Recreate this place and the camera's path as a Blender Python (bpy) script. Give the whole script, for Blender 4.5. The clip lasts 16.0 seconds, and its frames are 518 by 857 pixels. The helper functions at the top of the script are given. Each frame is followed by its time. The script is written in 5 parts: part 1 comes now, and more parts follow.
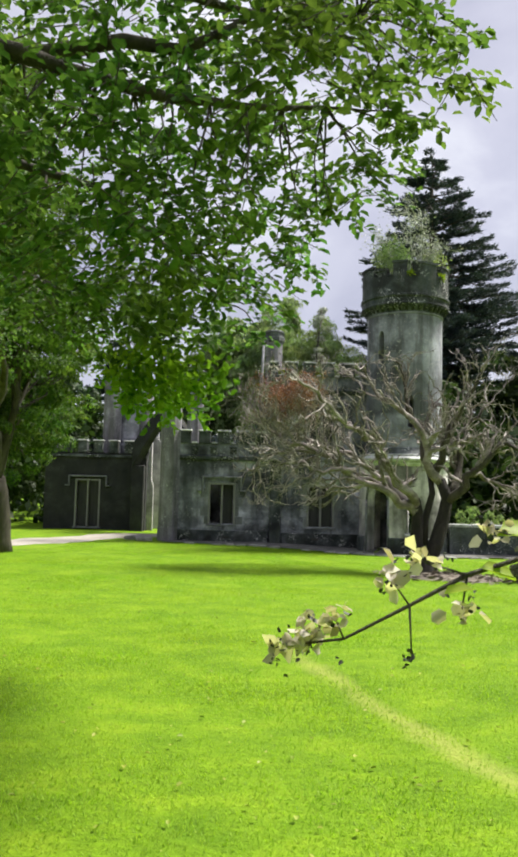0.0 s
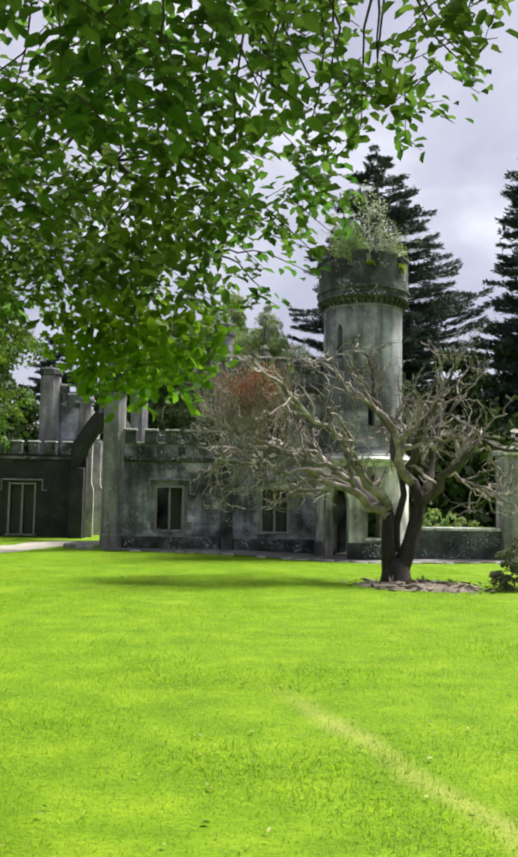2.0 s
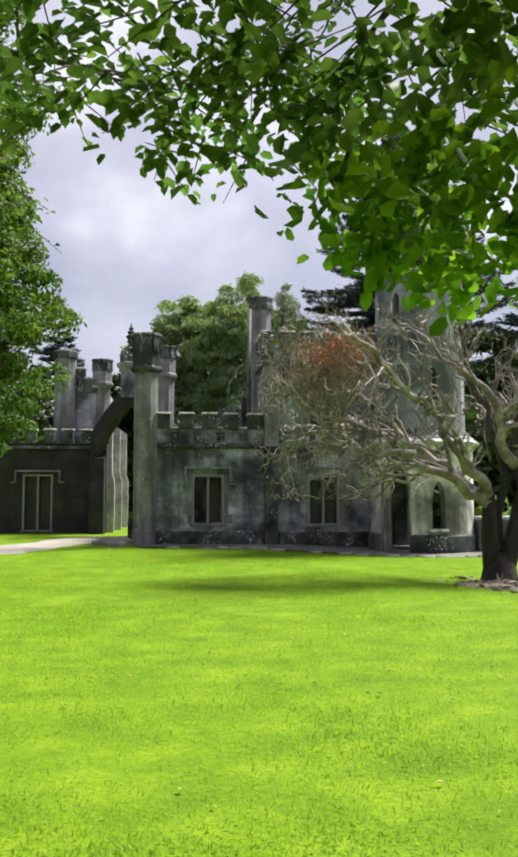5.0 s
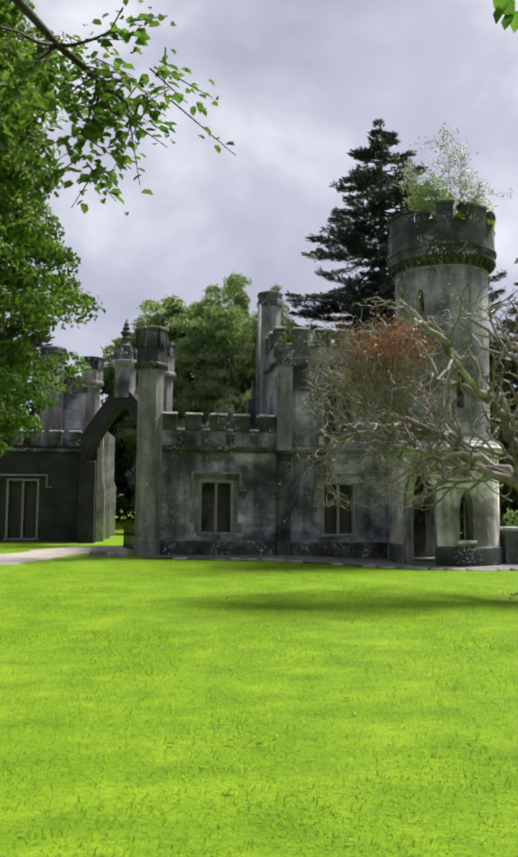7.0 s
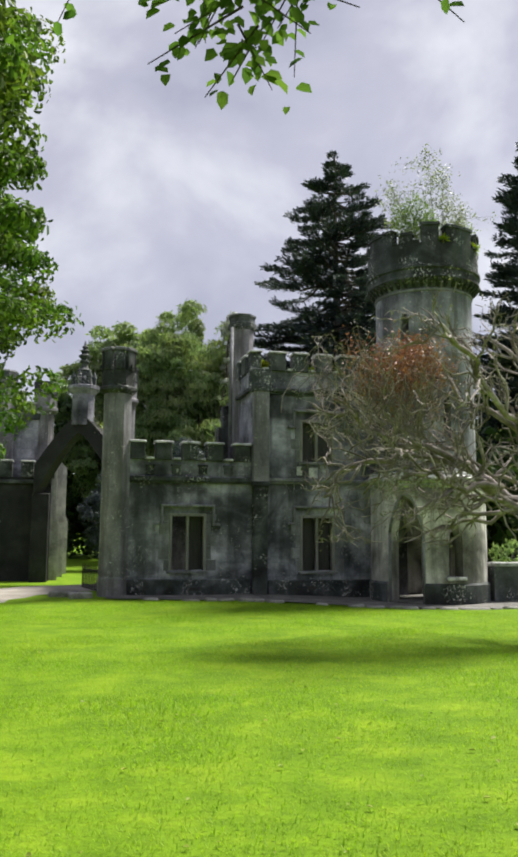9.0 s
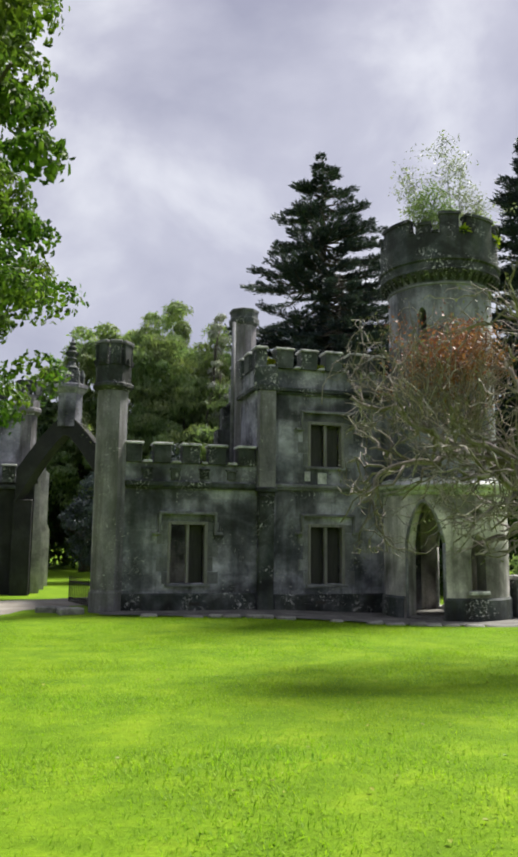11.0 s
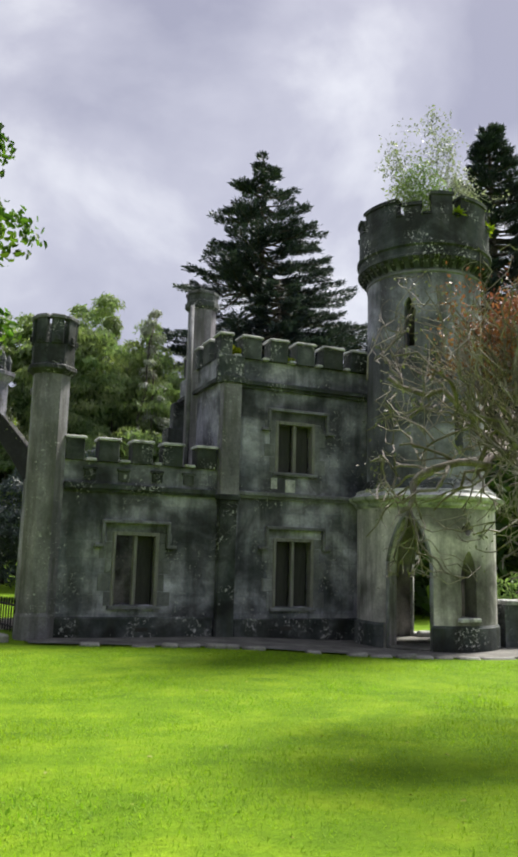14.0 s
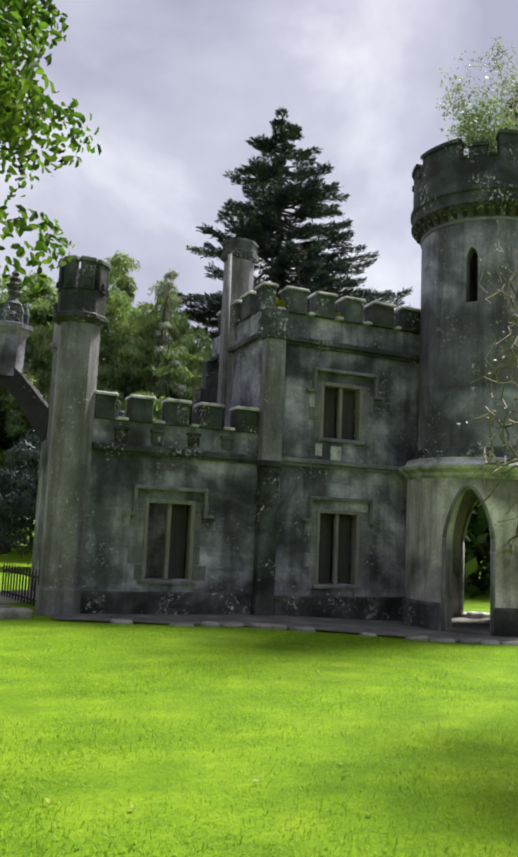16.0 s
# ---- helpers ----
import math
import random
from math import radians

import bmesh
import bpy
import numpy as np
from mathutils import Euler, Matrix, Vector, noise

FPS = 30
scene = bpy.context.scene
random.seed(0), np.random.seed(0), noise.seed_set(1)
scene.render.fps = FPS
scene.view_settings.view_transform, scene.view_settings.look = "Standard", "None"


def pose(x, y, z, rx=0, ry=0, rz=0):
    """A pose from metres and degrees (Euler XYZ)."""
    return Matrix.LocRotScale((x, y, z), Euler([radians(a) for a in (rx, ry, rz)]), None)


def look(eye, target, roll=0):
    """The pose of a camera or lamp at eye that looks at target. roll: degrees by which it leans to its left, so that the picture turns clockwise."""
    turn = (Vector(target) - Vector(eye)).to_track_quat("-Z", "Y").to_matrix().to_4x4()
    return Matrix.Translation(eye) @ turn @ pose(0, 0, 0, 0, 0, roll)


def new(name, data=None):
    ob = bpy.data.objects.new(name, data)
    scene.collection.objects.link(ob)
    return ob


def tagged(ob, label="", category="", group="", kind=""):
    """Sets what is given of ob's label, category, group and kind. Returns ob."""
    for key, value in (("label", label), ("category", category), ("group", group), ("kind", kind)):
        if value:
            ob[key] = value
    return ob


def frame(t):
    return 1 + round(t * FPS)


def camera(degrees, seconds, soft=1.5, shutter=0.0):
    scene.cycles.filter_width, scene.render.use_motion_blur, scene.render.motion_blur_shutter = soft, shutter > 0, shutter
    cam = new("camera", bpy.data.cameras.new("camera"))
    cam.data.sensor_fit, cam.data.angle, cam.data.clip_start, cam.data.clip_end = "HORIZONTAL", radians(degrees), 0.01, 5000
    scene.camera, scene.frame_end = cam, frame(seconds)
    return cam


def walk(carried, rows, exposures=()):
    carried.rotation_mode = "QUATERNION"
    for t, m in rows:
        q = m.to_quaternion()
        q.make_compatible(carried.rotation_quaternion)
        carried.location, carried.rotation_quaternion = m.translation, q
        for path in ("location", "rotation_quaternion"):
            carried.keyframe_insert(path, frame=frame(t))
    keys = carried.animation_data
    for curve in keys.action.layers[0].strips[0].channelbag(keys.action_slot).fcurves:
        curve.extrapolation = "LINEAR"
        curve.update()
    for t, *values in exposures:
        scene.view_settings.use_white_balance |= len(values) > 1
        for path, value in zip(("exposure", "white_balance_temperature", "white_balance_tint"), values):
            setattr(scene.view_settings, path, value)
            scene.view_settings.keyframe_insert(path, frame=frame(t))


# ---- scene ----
cam = camera(36.4, 16.0, soft=3.2)
METRES, EYE, TILT, LEAN, TURN = 13.9, 1.5, 0.0, 0.0, -1.0
ROWS = [
    (0.0, 0.0, 0.0, 0.0, -0.12, 4.7, -1.41),
    (0.5, -0.0056, 0.033, 0.0009, -1.96, 4.92, -1.19),
    (1.0, -0.0137, 0.062, 0.0004, -3.53, 4.96, -1.01),
    (1.5, -0.0205, 0.0865, 0.0001, -4.42, 4.93, -0.87),
    (2.0, -0.0303, 0.1144, 0.0006, -4.71, 4.98, -0.9),
    (2.5, -0.0442, 0.1463, -0.0003, -4.49, 4.92, -0.92),
    (3.0, -0.056, 0.174, -0.0016, -4.24, 4.8, -0.91),
    (3.5, -0.0728, 0.2064, -0.0024, -4.14, 4.81, -0.72),
    (4.0, -0.0918, 0.2342, -0.003, -4.47, 4.71, -0.46),
    (4.5, -0.108, 0.2596, -0.0033, -4.87, 4.46, -0.2),
    (5.0, -0.1306, 0.2871, -0.0042, -5.43, 4.34, -0.04),
    (7.5, -0.2342, 0.4278, -0.0089, -9.35, 5.52, -0.62),
    (8.0, -0.2493, 0.4519, -0.009, -10.52, 6.21, -0.55),
    (8.5, -0.2595, 0.4787, -0.0079, -11.86, 6.94, -0.45),
    (11.0, -0.2994, 0.6187, -0.0093, -15.07, 8.25, -0.56),
    (11.5, -0.3034, 0.6474, -0.0084, -15.1, 8.37, -0.86),
    (12.0, -0.3088, 0.6788, -0.0096, -15.45, 8.65, -1.14),
    (12.5, -0.312, 0.7112, -0.0094, -16.6, 9.01, -1.37),
    (13.0, -0.316, 0.7428, -0.0067, -18.24, 9.35, -1.49),
    (13.5, -0.3215, 0.7734, -0.007, -20.15, 9.48, -1.5),
    (14.0, -0.3229, 0.805, -0.0076, -21.71, 9.36, -1.53),
    (14.5, -0.3259, 0.8343, -0.0091, -22.49, 8.96, -1.72),
    (15.0, -0.331, 0.8626, -0.0093, -22.73, 8.33, -2.02),
    (15.5, -0.3361, 0.8908, -0.009, -22.5, 7.77, -2.31),
    (16.0, -0.3415, 0.9179, -0.0108, -21.92, 7.44, -2.56),
]
walk(cam, [(t, pose(0, 0, EYE, TILT, LEAN, TURN) @ pose(METRES * x, METRES * y, METRES * z, 90 + pitch, roll, yaw)) for t, x, y, z, yaw, pitch, roll in ROWS],
     exposures=[(0.0, 1.18), (5.0, 1.2), (7.5, 0.95), (8.5, 0.96), (12.0, 0.95), (16.0, 1.03)])

# ---- light ----
SUN_DIR = Vector((0.503, 0.24, 0.829)).normalized()

world = bpy.data.worlds.new("world")
scene.world = world
world.use_nodes = True
wn, wl = world.node_tree.nodes, world.node_tree.links
wn.clear()
w_out = wn.new("ShaderNodeOutputWorld")
w_bg = wn.new("ShaderNodeBackground")
w_bg.inputs["Strength"].default_value = 0.1
sky = wn.new("ShaderNodeTexSky")
sky.sky_type = "NISHITA"
sky.sun_disc = False
sky.sun_elevation = math.asin(SUN_DIR.z)
sky.sun_rotation = math.atan2(SUN_DIR.x, SUN_DIR.y)
w_co = wn.new("ShaderNodeTexCoord")
w_map = wn.new("ShaderNodeMapping")
w_map.inputs["Scale"].default_value = (1.0, 1.0, 1.35)
w_map.inputs["Location"].default_value = (0.35, 0.1, 0.62)
cloud = wn.new("ShaderNodeTexNoise")
cloud.inputs["Scale"].default_value = 3.6
cloud.inputs["Detail"].default_value = 6.0
cloud.inputs["Roughness"].default_value = 0.5
cloud.inputs["Distortion"].default_value = 0.2
c_ramp = wn.new("ShaderNodeValToRGB")
c_ramp.color_ramp.elements[0].position = 0.34
c_ramp.color_ramp.elements[0].color = (0.37, 0.362, 0.455, 1)
c_ramp.color_ramp.elements[1].position = 0.70
c_ramp.color_ramp.elements[1].color = (0.9, 0.9, 0.93, 1)
mid = c_ramp.color_ramp.elements.new(0.52)
mid.color = (0.545, 0.535, 0.62, 1)
c_gain = wn.new("ShaderNodeVectorMath")
c_gain.operation = "SCALE"
c_gain.inputs["Scale"].default_value = 5.6
w_mix = wn.new("ShaderNodeMix")
w_mix.data_type = "RGBA"
w_mix.inputs["Factor"].default_value = 0.88
wl.new(w_co.outputs["Generated"], w_map.inputs["Vector"])
wl.new(w_map.outputs["Vector"], cloud.inputs["Vector"])
wl.new(cloud.outputs["Fac"], c_ramp.inputs["Fac"])
wl.new(c_ramp.outputs["Color"], c_gain.inputs[0])
wl.new(sky.outputs["Color"], w_mix.inputs["A"])
wl.new(c_gain.outputs["Vector"], w_mix.inputs["B"])
wl.new(w_mix.outputs["Result"], w_bg.inputs["Color"])
wl.new(w_bg.outputs["Background"], w_out.inputs["Surface"])

sun_data = bpy.data.lights.new("sun", "SUN")
sun_data.energy = 4.1
sun_data.angle = radians(14.0)
sun_data.color = (1.0, 0.95, 0.86)
sun = new("sun", sun_data)
sun.matrix_world = look(SUN_DIR * 60, (0, 0, 0))


# ---- materials ----
def link_in(nodes, links, kind, **values):
    n = nodes.new(kind)
    for k, v in values.items():
        n.inputs[k.replace("_", " ")].default_value = v
    return n


def material(name, tones, scale=2.0, rough=0.85, bump=0.3, fine=30.0, stretch=(1, 1, 1), spots=None, streaks=None,
             blocks=None, metal=0.0, island=0.0, piece=0.0, wash=0.0):
    """A weathered surface: tones run along a coarse noise, fine noise gives grain and relief. spots: (colour, scale, threshold);
    streaks: (colour, amount) that run downwards; blocks: (width, height) of faint ashlar joints."""
    m = bpy.data.materials.new(name)
    m.use_nodes = True
    nodes, links = m.node_tree.nodes, m.node_tree.links
    nodes.clear()
    out = nodes.new("ShaderNodeOutputMaterial")
    bsdf = link_in(nodes, links, "ShaderNodeBsdfPrincipled", Roughness=rough, Metallic=metal)
    links.new(bsdf.outputs["BSDF"], out.inputs["Surface"])
    co = nodes.new("ShaderNodeTexCoord")
    mp = nodes.new("ShaderNodeMapping")
    mp.inputs["Scale"].default_value = stretch
    links.new(co.outputs["Object"], mp.inputs["Vector"])
    n1 = link_in(nodes, links, "ShaderNodeTexNoise", Scale=scale, Detail=6.0, Roughness=0.62)
    links.new(mp.outputs["Vector"], n1.inputs["Vector"])
    ramp = nodes.new("ShaderNodeValToRGB")
    el = ramp.color_ramp.elements
    while len(el) < len(tones):
        el.new(0.5)
    for i, c in enumerate(tones):
        el[i].position = 0.3 + 0.42 * i / max(1, len(tones) - 1)
        el[i].color = (*c, 1)
    links.new(n1.outputs["Fac"], ramp.inputs["Fac"])
    colour = ramp.outputs["Color"]
    n2 = link_in(nodes, links, "ShaderNodeTexNoise", Scale=fine, Detail=5.0, Roughness=0.7)
    links.new(mp.outputs["Vector"], n2.inputs["Vector"])

    def mixed(a, b, fac, mode="MIX"):
        mx = nodes.new("ShaderNodeMix")
        mx.data_type, mx.blend_type = "RGBA", mode
        for sock, val in (("A", a), ("B", b), ("Factor", fac)):
            if isinstance(val, bpy.types.NodeSocket):
                links.new(val, mx.inputs[sock])
            elif sock == "Factor":
                mx.inputs[sock].default_value = val
            else:
                mx.inputs[sock].default_value = (*val, 1)
        return mx.outputs["Result"]

    def ranged(sock, lo, hi, a=0.0, b=1.0):
        r = nodes.new("ShaderNodeMapRange")
        r.inputs["From Min"].default_value, r.inputs["From Max"].default_value = lo, hi
        r.inputs["To Min"].default_value, r.inputs["To Max"].default_value = a, b
        links.new(sock, r.inputs["Value"])
        return r.outputs["Result"]

    grain = ranged(n2.outputs["Fac"], 0.3, 0.7, 0.72, 1.28)
    comb = nodes.new("ShaderNodeCombineColor")
    for ch in ("Red", "Green", "Blue"):
        links.new(grain, comb.inputs[ch])
    colour = mixed(colour, comb.outputs["Color"], 0.8, "MULTIPLY")
    if streaks:
        ms = nodes.new("ShaderNodeMapping")
        ms.inputs["Scale"].default_value = (3.2, 3.2, 0.35)
        links.new(co.outputs["Object"], ms.inputs["Vector"])
        ns = link_in(nodes, links, "ShaderNodeTexNoise", Scale=1.3, Detail=5.0, Roughness=0.6)
        links.new(ms.outputs["Vector"], ns.inputs["Vector"])
        colour = mixed(colour, streaks[0], ranged(ns.outputs["Fac"], 0.47, 0.62, 0, streaks[1]))
    height = n2.outputs["Fac"]
    if wash:
        nw = link_in(nodes, links, "ShaderNodeTexNoise", Scale=wash, Detail=3.0, Roughness=0.55, Distortion=0.6)
        links.new(co.outputs["Object"], nw.inputs["Vector"])
        tone = ranged(nw.outputs["Fac"], 0.40, 0.57, 0.38, 1.42)
        cw = nodes.new("ShaderNodeCombineColor")
        for ch in ("Red", "Green", "Blue"):
            links.new(tone, cw.inputs[ch])
        colour = mixed(colour, cw.outputs["Color"], 0.9, "MULTIPLY")
    if blocks:
        mb = nodes.new("ShaderNodeMapping")
        mb.inputs["Rotation"].default_value = (radians(90), 0, 0)
        links.new(co.outputs["Object"], mb.inputs["Vector"])
        br = nodes.new("ShaderNodeTexBrick")
        br.inputs["Scale"].default_value = 1.0
        br.inputs["Brick Width"].default_value, br.inputs["Row Height"].default_value = blocks
        br.inputs["Mortar Size"].default_value = 0.012
        br.inputs["Mortar Smooth"].default_value = 0.6
        br.inputs["Color1"].default_value = (0.78, 0.78, 0.78, 1)
        br.inputs["Color2"].default_value = (1.18, 1.16, 1.1, 1)
        br.inputs["Mortar"].default_value = (0.8, 0.8, 0.8, 1)
        links.new(mb.outputs["Vector"], br.inputs["Vector"])
        colour = mixed(colour, br.outputs["Color"], 0.75, "MULTIPLY")
    if spots:
        sc, ssc, th = spots
        nv = link_in(nodes, links, "ShaderNodeTexNoise", Scale=ssc, Detail=4.0, Roughness=0.75)
        links.new(co.outputs["Object"], nv.inputs["Vector"])
        nc = link_in(nodes, links, "ShaderNodeTexNoise", Scale=1.7, Detail=3.0, Roughness=0.6)
        links.new(co.outputs["Object"], nc.inputs["Vector"])
        both = nodes.new("ShaderNodeMath")
        both.operation = "MULTIPLY"
        links.new(ranged(nv.outputs["Fac"], th, th + 0.06), both.inputs[0])
        links.new(ranged(nc.outputs["Fac"], 0.5, 0.6), both.inputs[1])
        colour = mixed(colour, sc, both.outputs["Value"])
    if island:
        geo = nodes.new("ShaderNodeNewGeometry")
        hsv = nodes.new("ShaderNodeHueSaturation")
        links.new(ranged(geo.outputs["Random Per Island"], 0, 1, 1 - island, 1 + island), hsv.inputs["Value"])
        links.new(colour, hsv.inputs["Color"])
        colour = hsv.outputs["Color"]
    if piece:
        info = nodes.new("ShaderNodeObjectInfo")
        hsv = nodes.new("ShaderNodeHueSaturation")
        links.new(ranged(info.outputs["Random"], 0, 1, 1 - piece, 1 + piece), hsv.inputs["Value"])
        links.new(colour, hsv.inputs["Color"])
        colour = hsv.outputs["Color"]
    links.new(colour, bsdf.inputs["Base Color"])
    bm1 = link_in(nodes, links, "ShaderNodeBump", Strength=bump, Distance=0.03)
    links.new(height, bm1.inputs["Height"])
    links.new(bm1.outputs["Normal"], bsdf.inputs["Normal"])
    return m


def leaf_material(name, dark, light, glow=0.35, rough=0.5, hue=0.03):
    """Leaves: each island its own tone; part of the light passes through."""
    m = bpy.data.materials.new(name)
    m.use_nodes = True
    nodes, links = m.node_tree.nodes, m.node_tree.links
    nodes.clear()
    out = nodes.new("ShaderNodeOutputMaterial")
    geo = nodes.new("ShaderNodeNewGeometry")
    ramp = nodes.new("ShaderNodeValToRGB")
    ramp.color_ramp.elements[0].color = (*dark, 1)
    ramp.color_ramp.elements[1].color = (*light, 1)
    ramp.color_ramp.elements[1].position = 0.9
    links.new(geo.outputs["Random Per Island"], ramp.inputs["Fac"])
    co = nodes.new("ShaderNodeTexCoord")
    n1 = link_in(nodes, links, "ShaderNodeTexNoise", Scale=0.7, Detail=2.0)
    links.new(co.outputs["Object"], n1.inputs["Vector"])
    mr = nodes.new("ShaderNodeMapRange")
    mr.inputs["From Min"].default_value, mr.inputs["From Max"].default_value = 0.3, 0.7
    mr.inputs["To Min"].default_value, mr.inputs["To Max"].default_value = 0.5 - hue, 0.5 + hue
    links.new(n1.outputs["Fac"], mr.inputs["Value"])
    hsv = nodes.new("ShaderNodeHueSaturation")
    links.new(mr.outputs["Result"], hsv.inputs["Hue"])
    links.new(ramp.outputs["Color"], hsv.inputs["Color"])
    bsdf = link_in(nodes, links, "ShaderNodeBsdfPrincipled", Roughness=rough, Specular_IOR_Level=0.22)
    links.new(hsv.outputs["Color"], bsdf.inputs["Base Color"])
    tr = nodes.new("ShaderNodeBsdfTranslucent")
    warm = nodes.new("ShaderNodeMix")
    warm.data_type, warm.blend_type = "RGBA", "MULTIPLY"
    warm.inputs["Factor"].default_value = 1.0
    warm.inputs["B"].default_value = (1.5, 1.7, 0.78, 1)
    links.new(hsv.outputs["Color"], warm.inputs["A"])
    links.new(warm.outputs["Result"], tr.inputs["Color"])
    mx = nodes.new("ShaderNodeMixShader")
    mx.inputs["Fac"].default_value = glow
    links.new(bsdf.outputs["BSDF"], mx.inputs[1])
    links.new(tr.outputs["BSDF"], mx.inputs[2])
    links.new(mx.outputs["Shader"], out.inputs["Surface"])
    return m


STUCCO = material("weathered_stucco", [(0.041, 0.045, 0.058), (0.129, 0.135, 0.164), (0.295, 0.297, 0.356), (0.536, 0.542, 0.642)],
                  scale=0.9, fine=22, bump=0.35, spots=((0.55, 0.55, 0.54), 16.0, 0.575), streaks=((0.03, 0.036, 0.037), 0.5), blocks=(0.66, 0.33), wash=1.05)
DRUM = material("stained_render", [(0.070, 0.074, 0.092), (0.185, 0.188, 0.225), (0.317, 0.322, 0.377), (0.425, 0.436, 0.508)],
                scale=0.8, fine=20, bump=0.3, spots=((0.62, 0.6, 0.57), 13.0, 0.6), streaks=((0.075, 0.073, 0.07), 0.6), wash=0.6)
PORCH = material("cream_porch_render", [(0.153, 0.140, 0.136), (0.420, 0.397, 0.390), (0.610, 0.581, 0.579), (0.706, 0.682, 0.683)],
                 scale=0.8, fine=20, bump=0.25, streaks=((0.12, 0.12, 0.10), 0.55), wash=0.7)
SHAFT = material("pale_turret_stone", [(0.098, 0.097, 0.110), (0.229, 0.220, 0.243), (0.383, 0.370, 0.408)],
                 scale=1.3, fine=24, bump=0.3, spots=((0.55, 0.55, 0.54), 16.0, 0.6), streaks=((0.075, 0.075, 0.065), 0.7))
MOSSY = material("mossy_stone", [(0.015, 0.020, 0.021), (0.035, 0.044, 0.043), (0.078, 0.086, 0.088), (0.162, 0.170, 0.178)],
                 scale=1.6, fine=18, bump=0.5, spots=((0.6, 0.6, 0.59), 17.0, 0.555), streaks=((0.04, 0.045, 0.033), 0.6), wash=1.1)
# pale lichen; the sky's highlight on top edges is in the tones too
COPING = material("lichened_highlit_coping", [(0.13, 0.14, 0.135), (0.48, 0.49, 0.48), (0.8, 0.8, 0.79)],
                  scale=3.5, fine=30, bump=0.4, spots=((0.62, 0.61, 0.58), 6.0, 0.6))
TRIM = material("moulded_stone", [(0.102, 0.105, 0.113), (0.199, 0.205, 0.218), (0.323, 0.330, 0.354)], scale=2.2, fine=30, bump=0.3,
                streaks=((0.07, 0.07, 0.06), 0.5))
DARKSTONE = material("dark_stone", [(0.009, 0.01, 0.01), (0.02, 0.021, 0.021), (0.048, 0.05, 0.048)], scale=1.6, fine=20, bump=0.5,
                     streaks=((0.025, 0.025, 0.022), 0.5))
# dark tone standing in for the shade inside the buildings
INNER = material("inner_shade", [(0.035, 0.033, 0.03), (0.07, 0.066, 0.06)], scale=1.4, fine=18, bump=0.3)
FLAG = material("flagstone", [(0.06, 0.06, 0.055), (0.12, 0.118, 0.108), (0.2, 0.195, 0.18)], scale=2.5, fine=25, bump=0.5, piece=0.25)
EDGING = material("edging_stone", [(0.14, 0.138, 0.125), (0.28, 0.275, 0.255), (0.44, 0.43, 0.41)], scale=4, fine=25, bump=0.5, piece=0.3)
GRAVEL = material("gravel_drive", [(0.22, 0.2, 0.17), (0.33, 0.305, 0.265), (0.42, 0.39, 0.345)], scale=1.2, fine=60, bump=0.6)
IRON = material("rusted_iron", [(0.012, 0.012, 0.012), (0.03, 0.026, 0.024)], scale=6, rough=0.75, metal=0.0, bump=0.2)
FRAME = material("grey_window_timber", [(0.17, 0.165, 0.15), (0.30, 0.295, 0.275)], scale=5, fine=40, bump=0.3, stretch=(3, 3, 0.5))
BOARD = material("dull_boarding", [(0.030, 0.031, 0.029), (0.057, 0.057, 0.051)], scale=3, fine=25, bump=0.3, stretch=(3, 3, 0.4))
BARK = material("dark_bark", [(0.03, 0.026, 0.02), (0.065, 0.055, 0.042), (0.11, 0.095, 0.075)], scale=4, fine=22, bump=0.9, stretch=(2, 2, 0.6))
LICHEN_BARK = material("lichened_bark", [(0.085, 0.073, 0.066), (0.25, 0.215, 0.2), (0.54, 0.49, 0.475)], scale=3.2, fine=30, bump=0.8)
TRUNK_BARK = material("black_bark", [(0.011, 0.009, 0.008), (0.026, 0.021, 0.018), (0.05, 0.041, 0.035)], scale=4, fine=20, bump=0.9, stretch=(2, 2, 0.5))
LITTER = material("leaf_litter", [(0.09, 0.075, 0.055), (0.2, 0.17, 0.13), (0.33, 0.3, 0.25)], scale=3, fine=40, bump=0.7, island=0.3)

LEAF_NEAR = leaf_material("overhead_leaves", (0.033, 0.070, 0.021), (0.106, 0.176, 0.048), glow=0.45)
# brighter copy of the overhead leaves, with the sun put into its colour
LEAF_SUN = leaf_material("sun_tinted_leaves", (0.075, 0.145, 0.016), (0.17, 0.27, 0.03), glow=0.6)
LEAF_MID = leaf_material("oak_leaves", (0.032, 0.064, 0.014), (0.115, 0.185, 0.032), glow=0.42)
LEAF_WILLOW = leaf_material("willow_leaves", (0.125, 0.175, 0.085), (0.24, 0.30, 0.155), glow=0.5)
LEAF_WOOD = leaf_material("woodland_leaves", (0.016, 0.034, 0.012), (0.055, 0.09, 0.026), glow=0.25)
NEEDLES = leaf_material("fir_needles", (0.019, 0.032, 0.037), (0.06, 0.082, 0.086), glow=0.12)
LEAF_BIRCH = leaf_material("silvery_birch_leaves", (0.2, 0.225, 0.18), (0.48, 0.5, 0.45), glow=0.15)
SHOOT = material("tan_shoots", [(0.22, 0.175, 0.14), (0.45, 0.37, 0.31)], scale=6, fine=30, bump=0.2, island=0.3)
LEAF_RED = leaf_material("russet_leaves", (0.13, 0.05, 0.034), (0.30, 0.14, 0.095), glow=0.25)
LEAF_GREY = leaf_material("grey_lichen_tufts", (0.085, 0.095, 0.06), (0.19, 0.2, 0.135), glow=0.2)
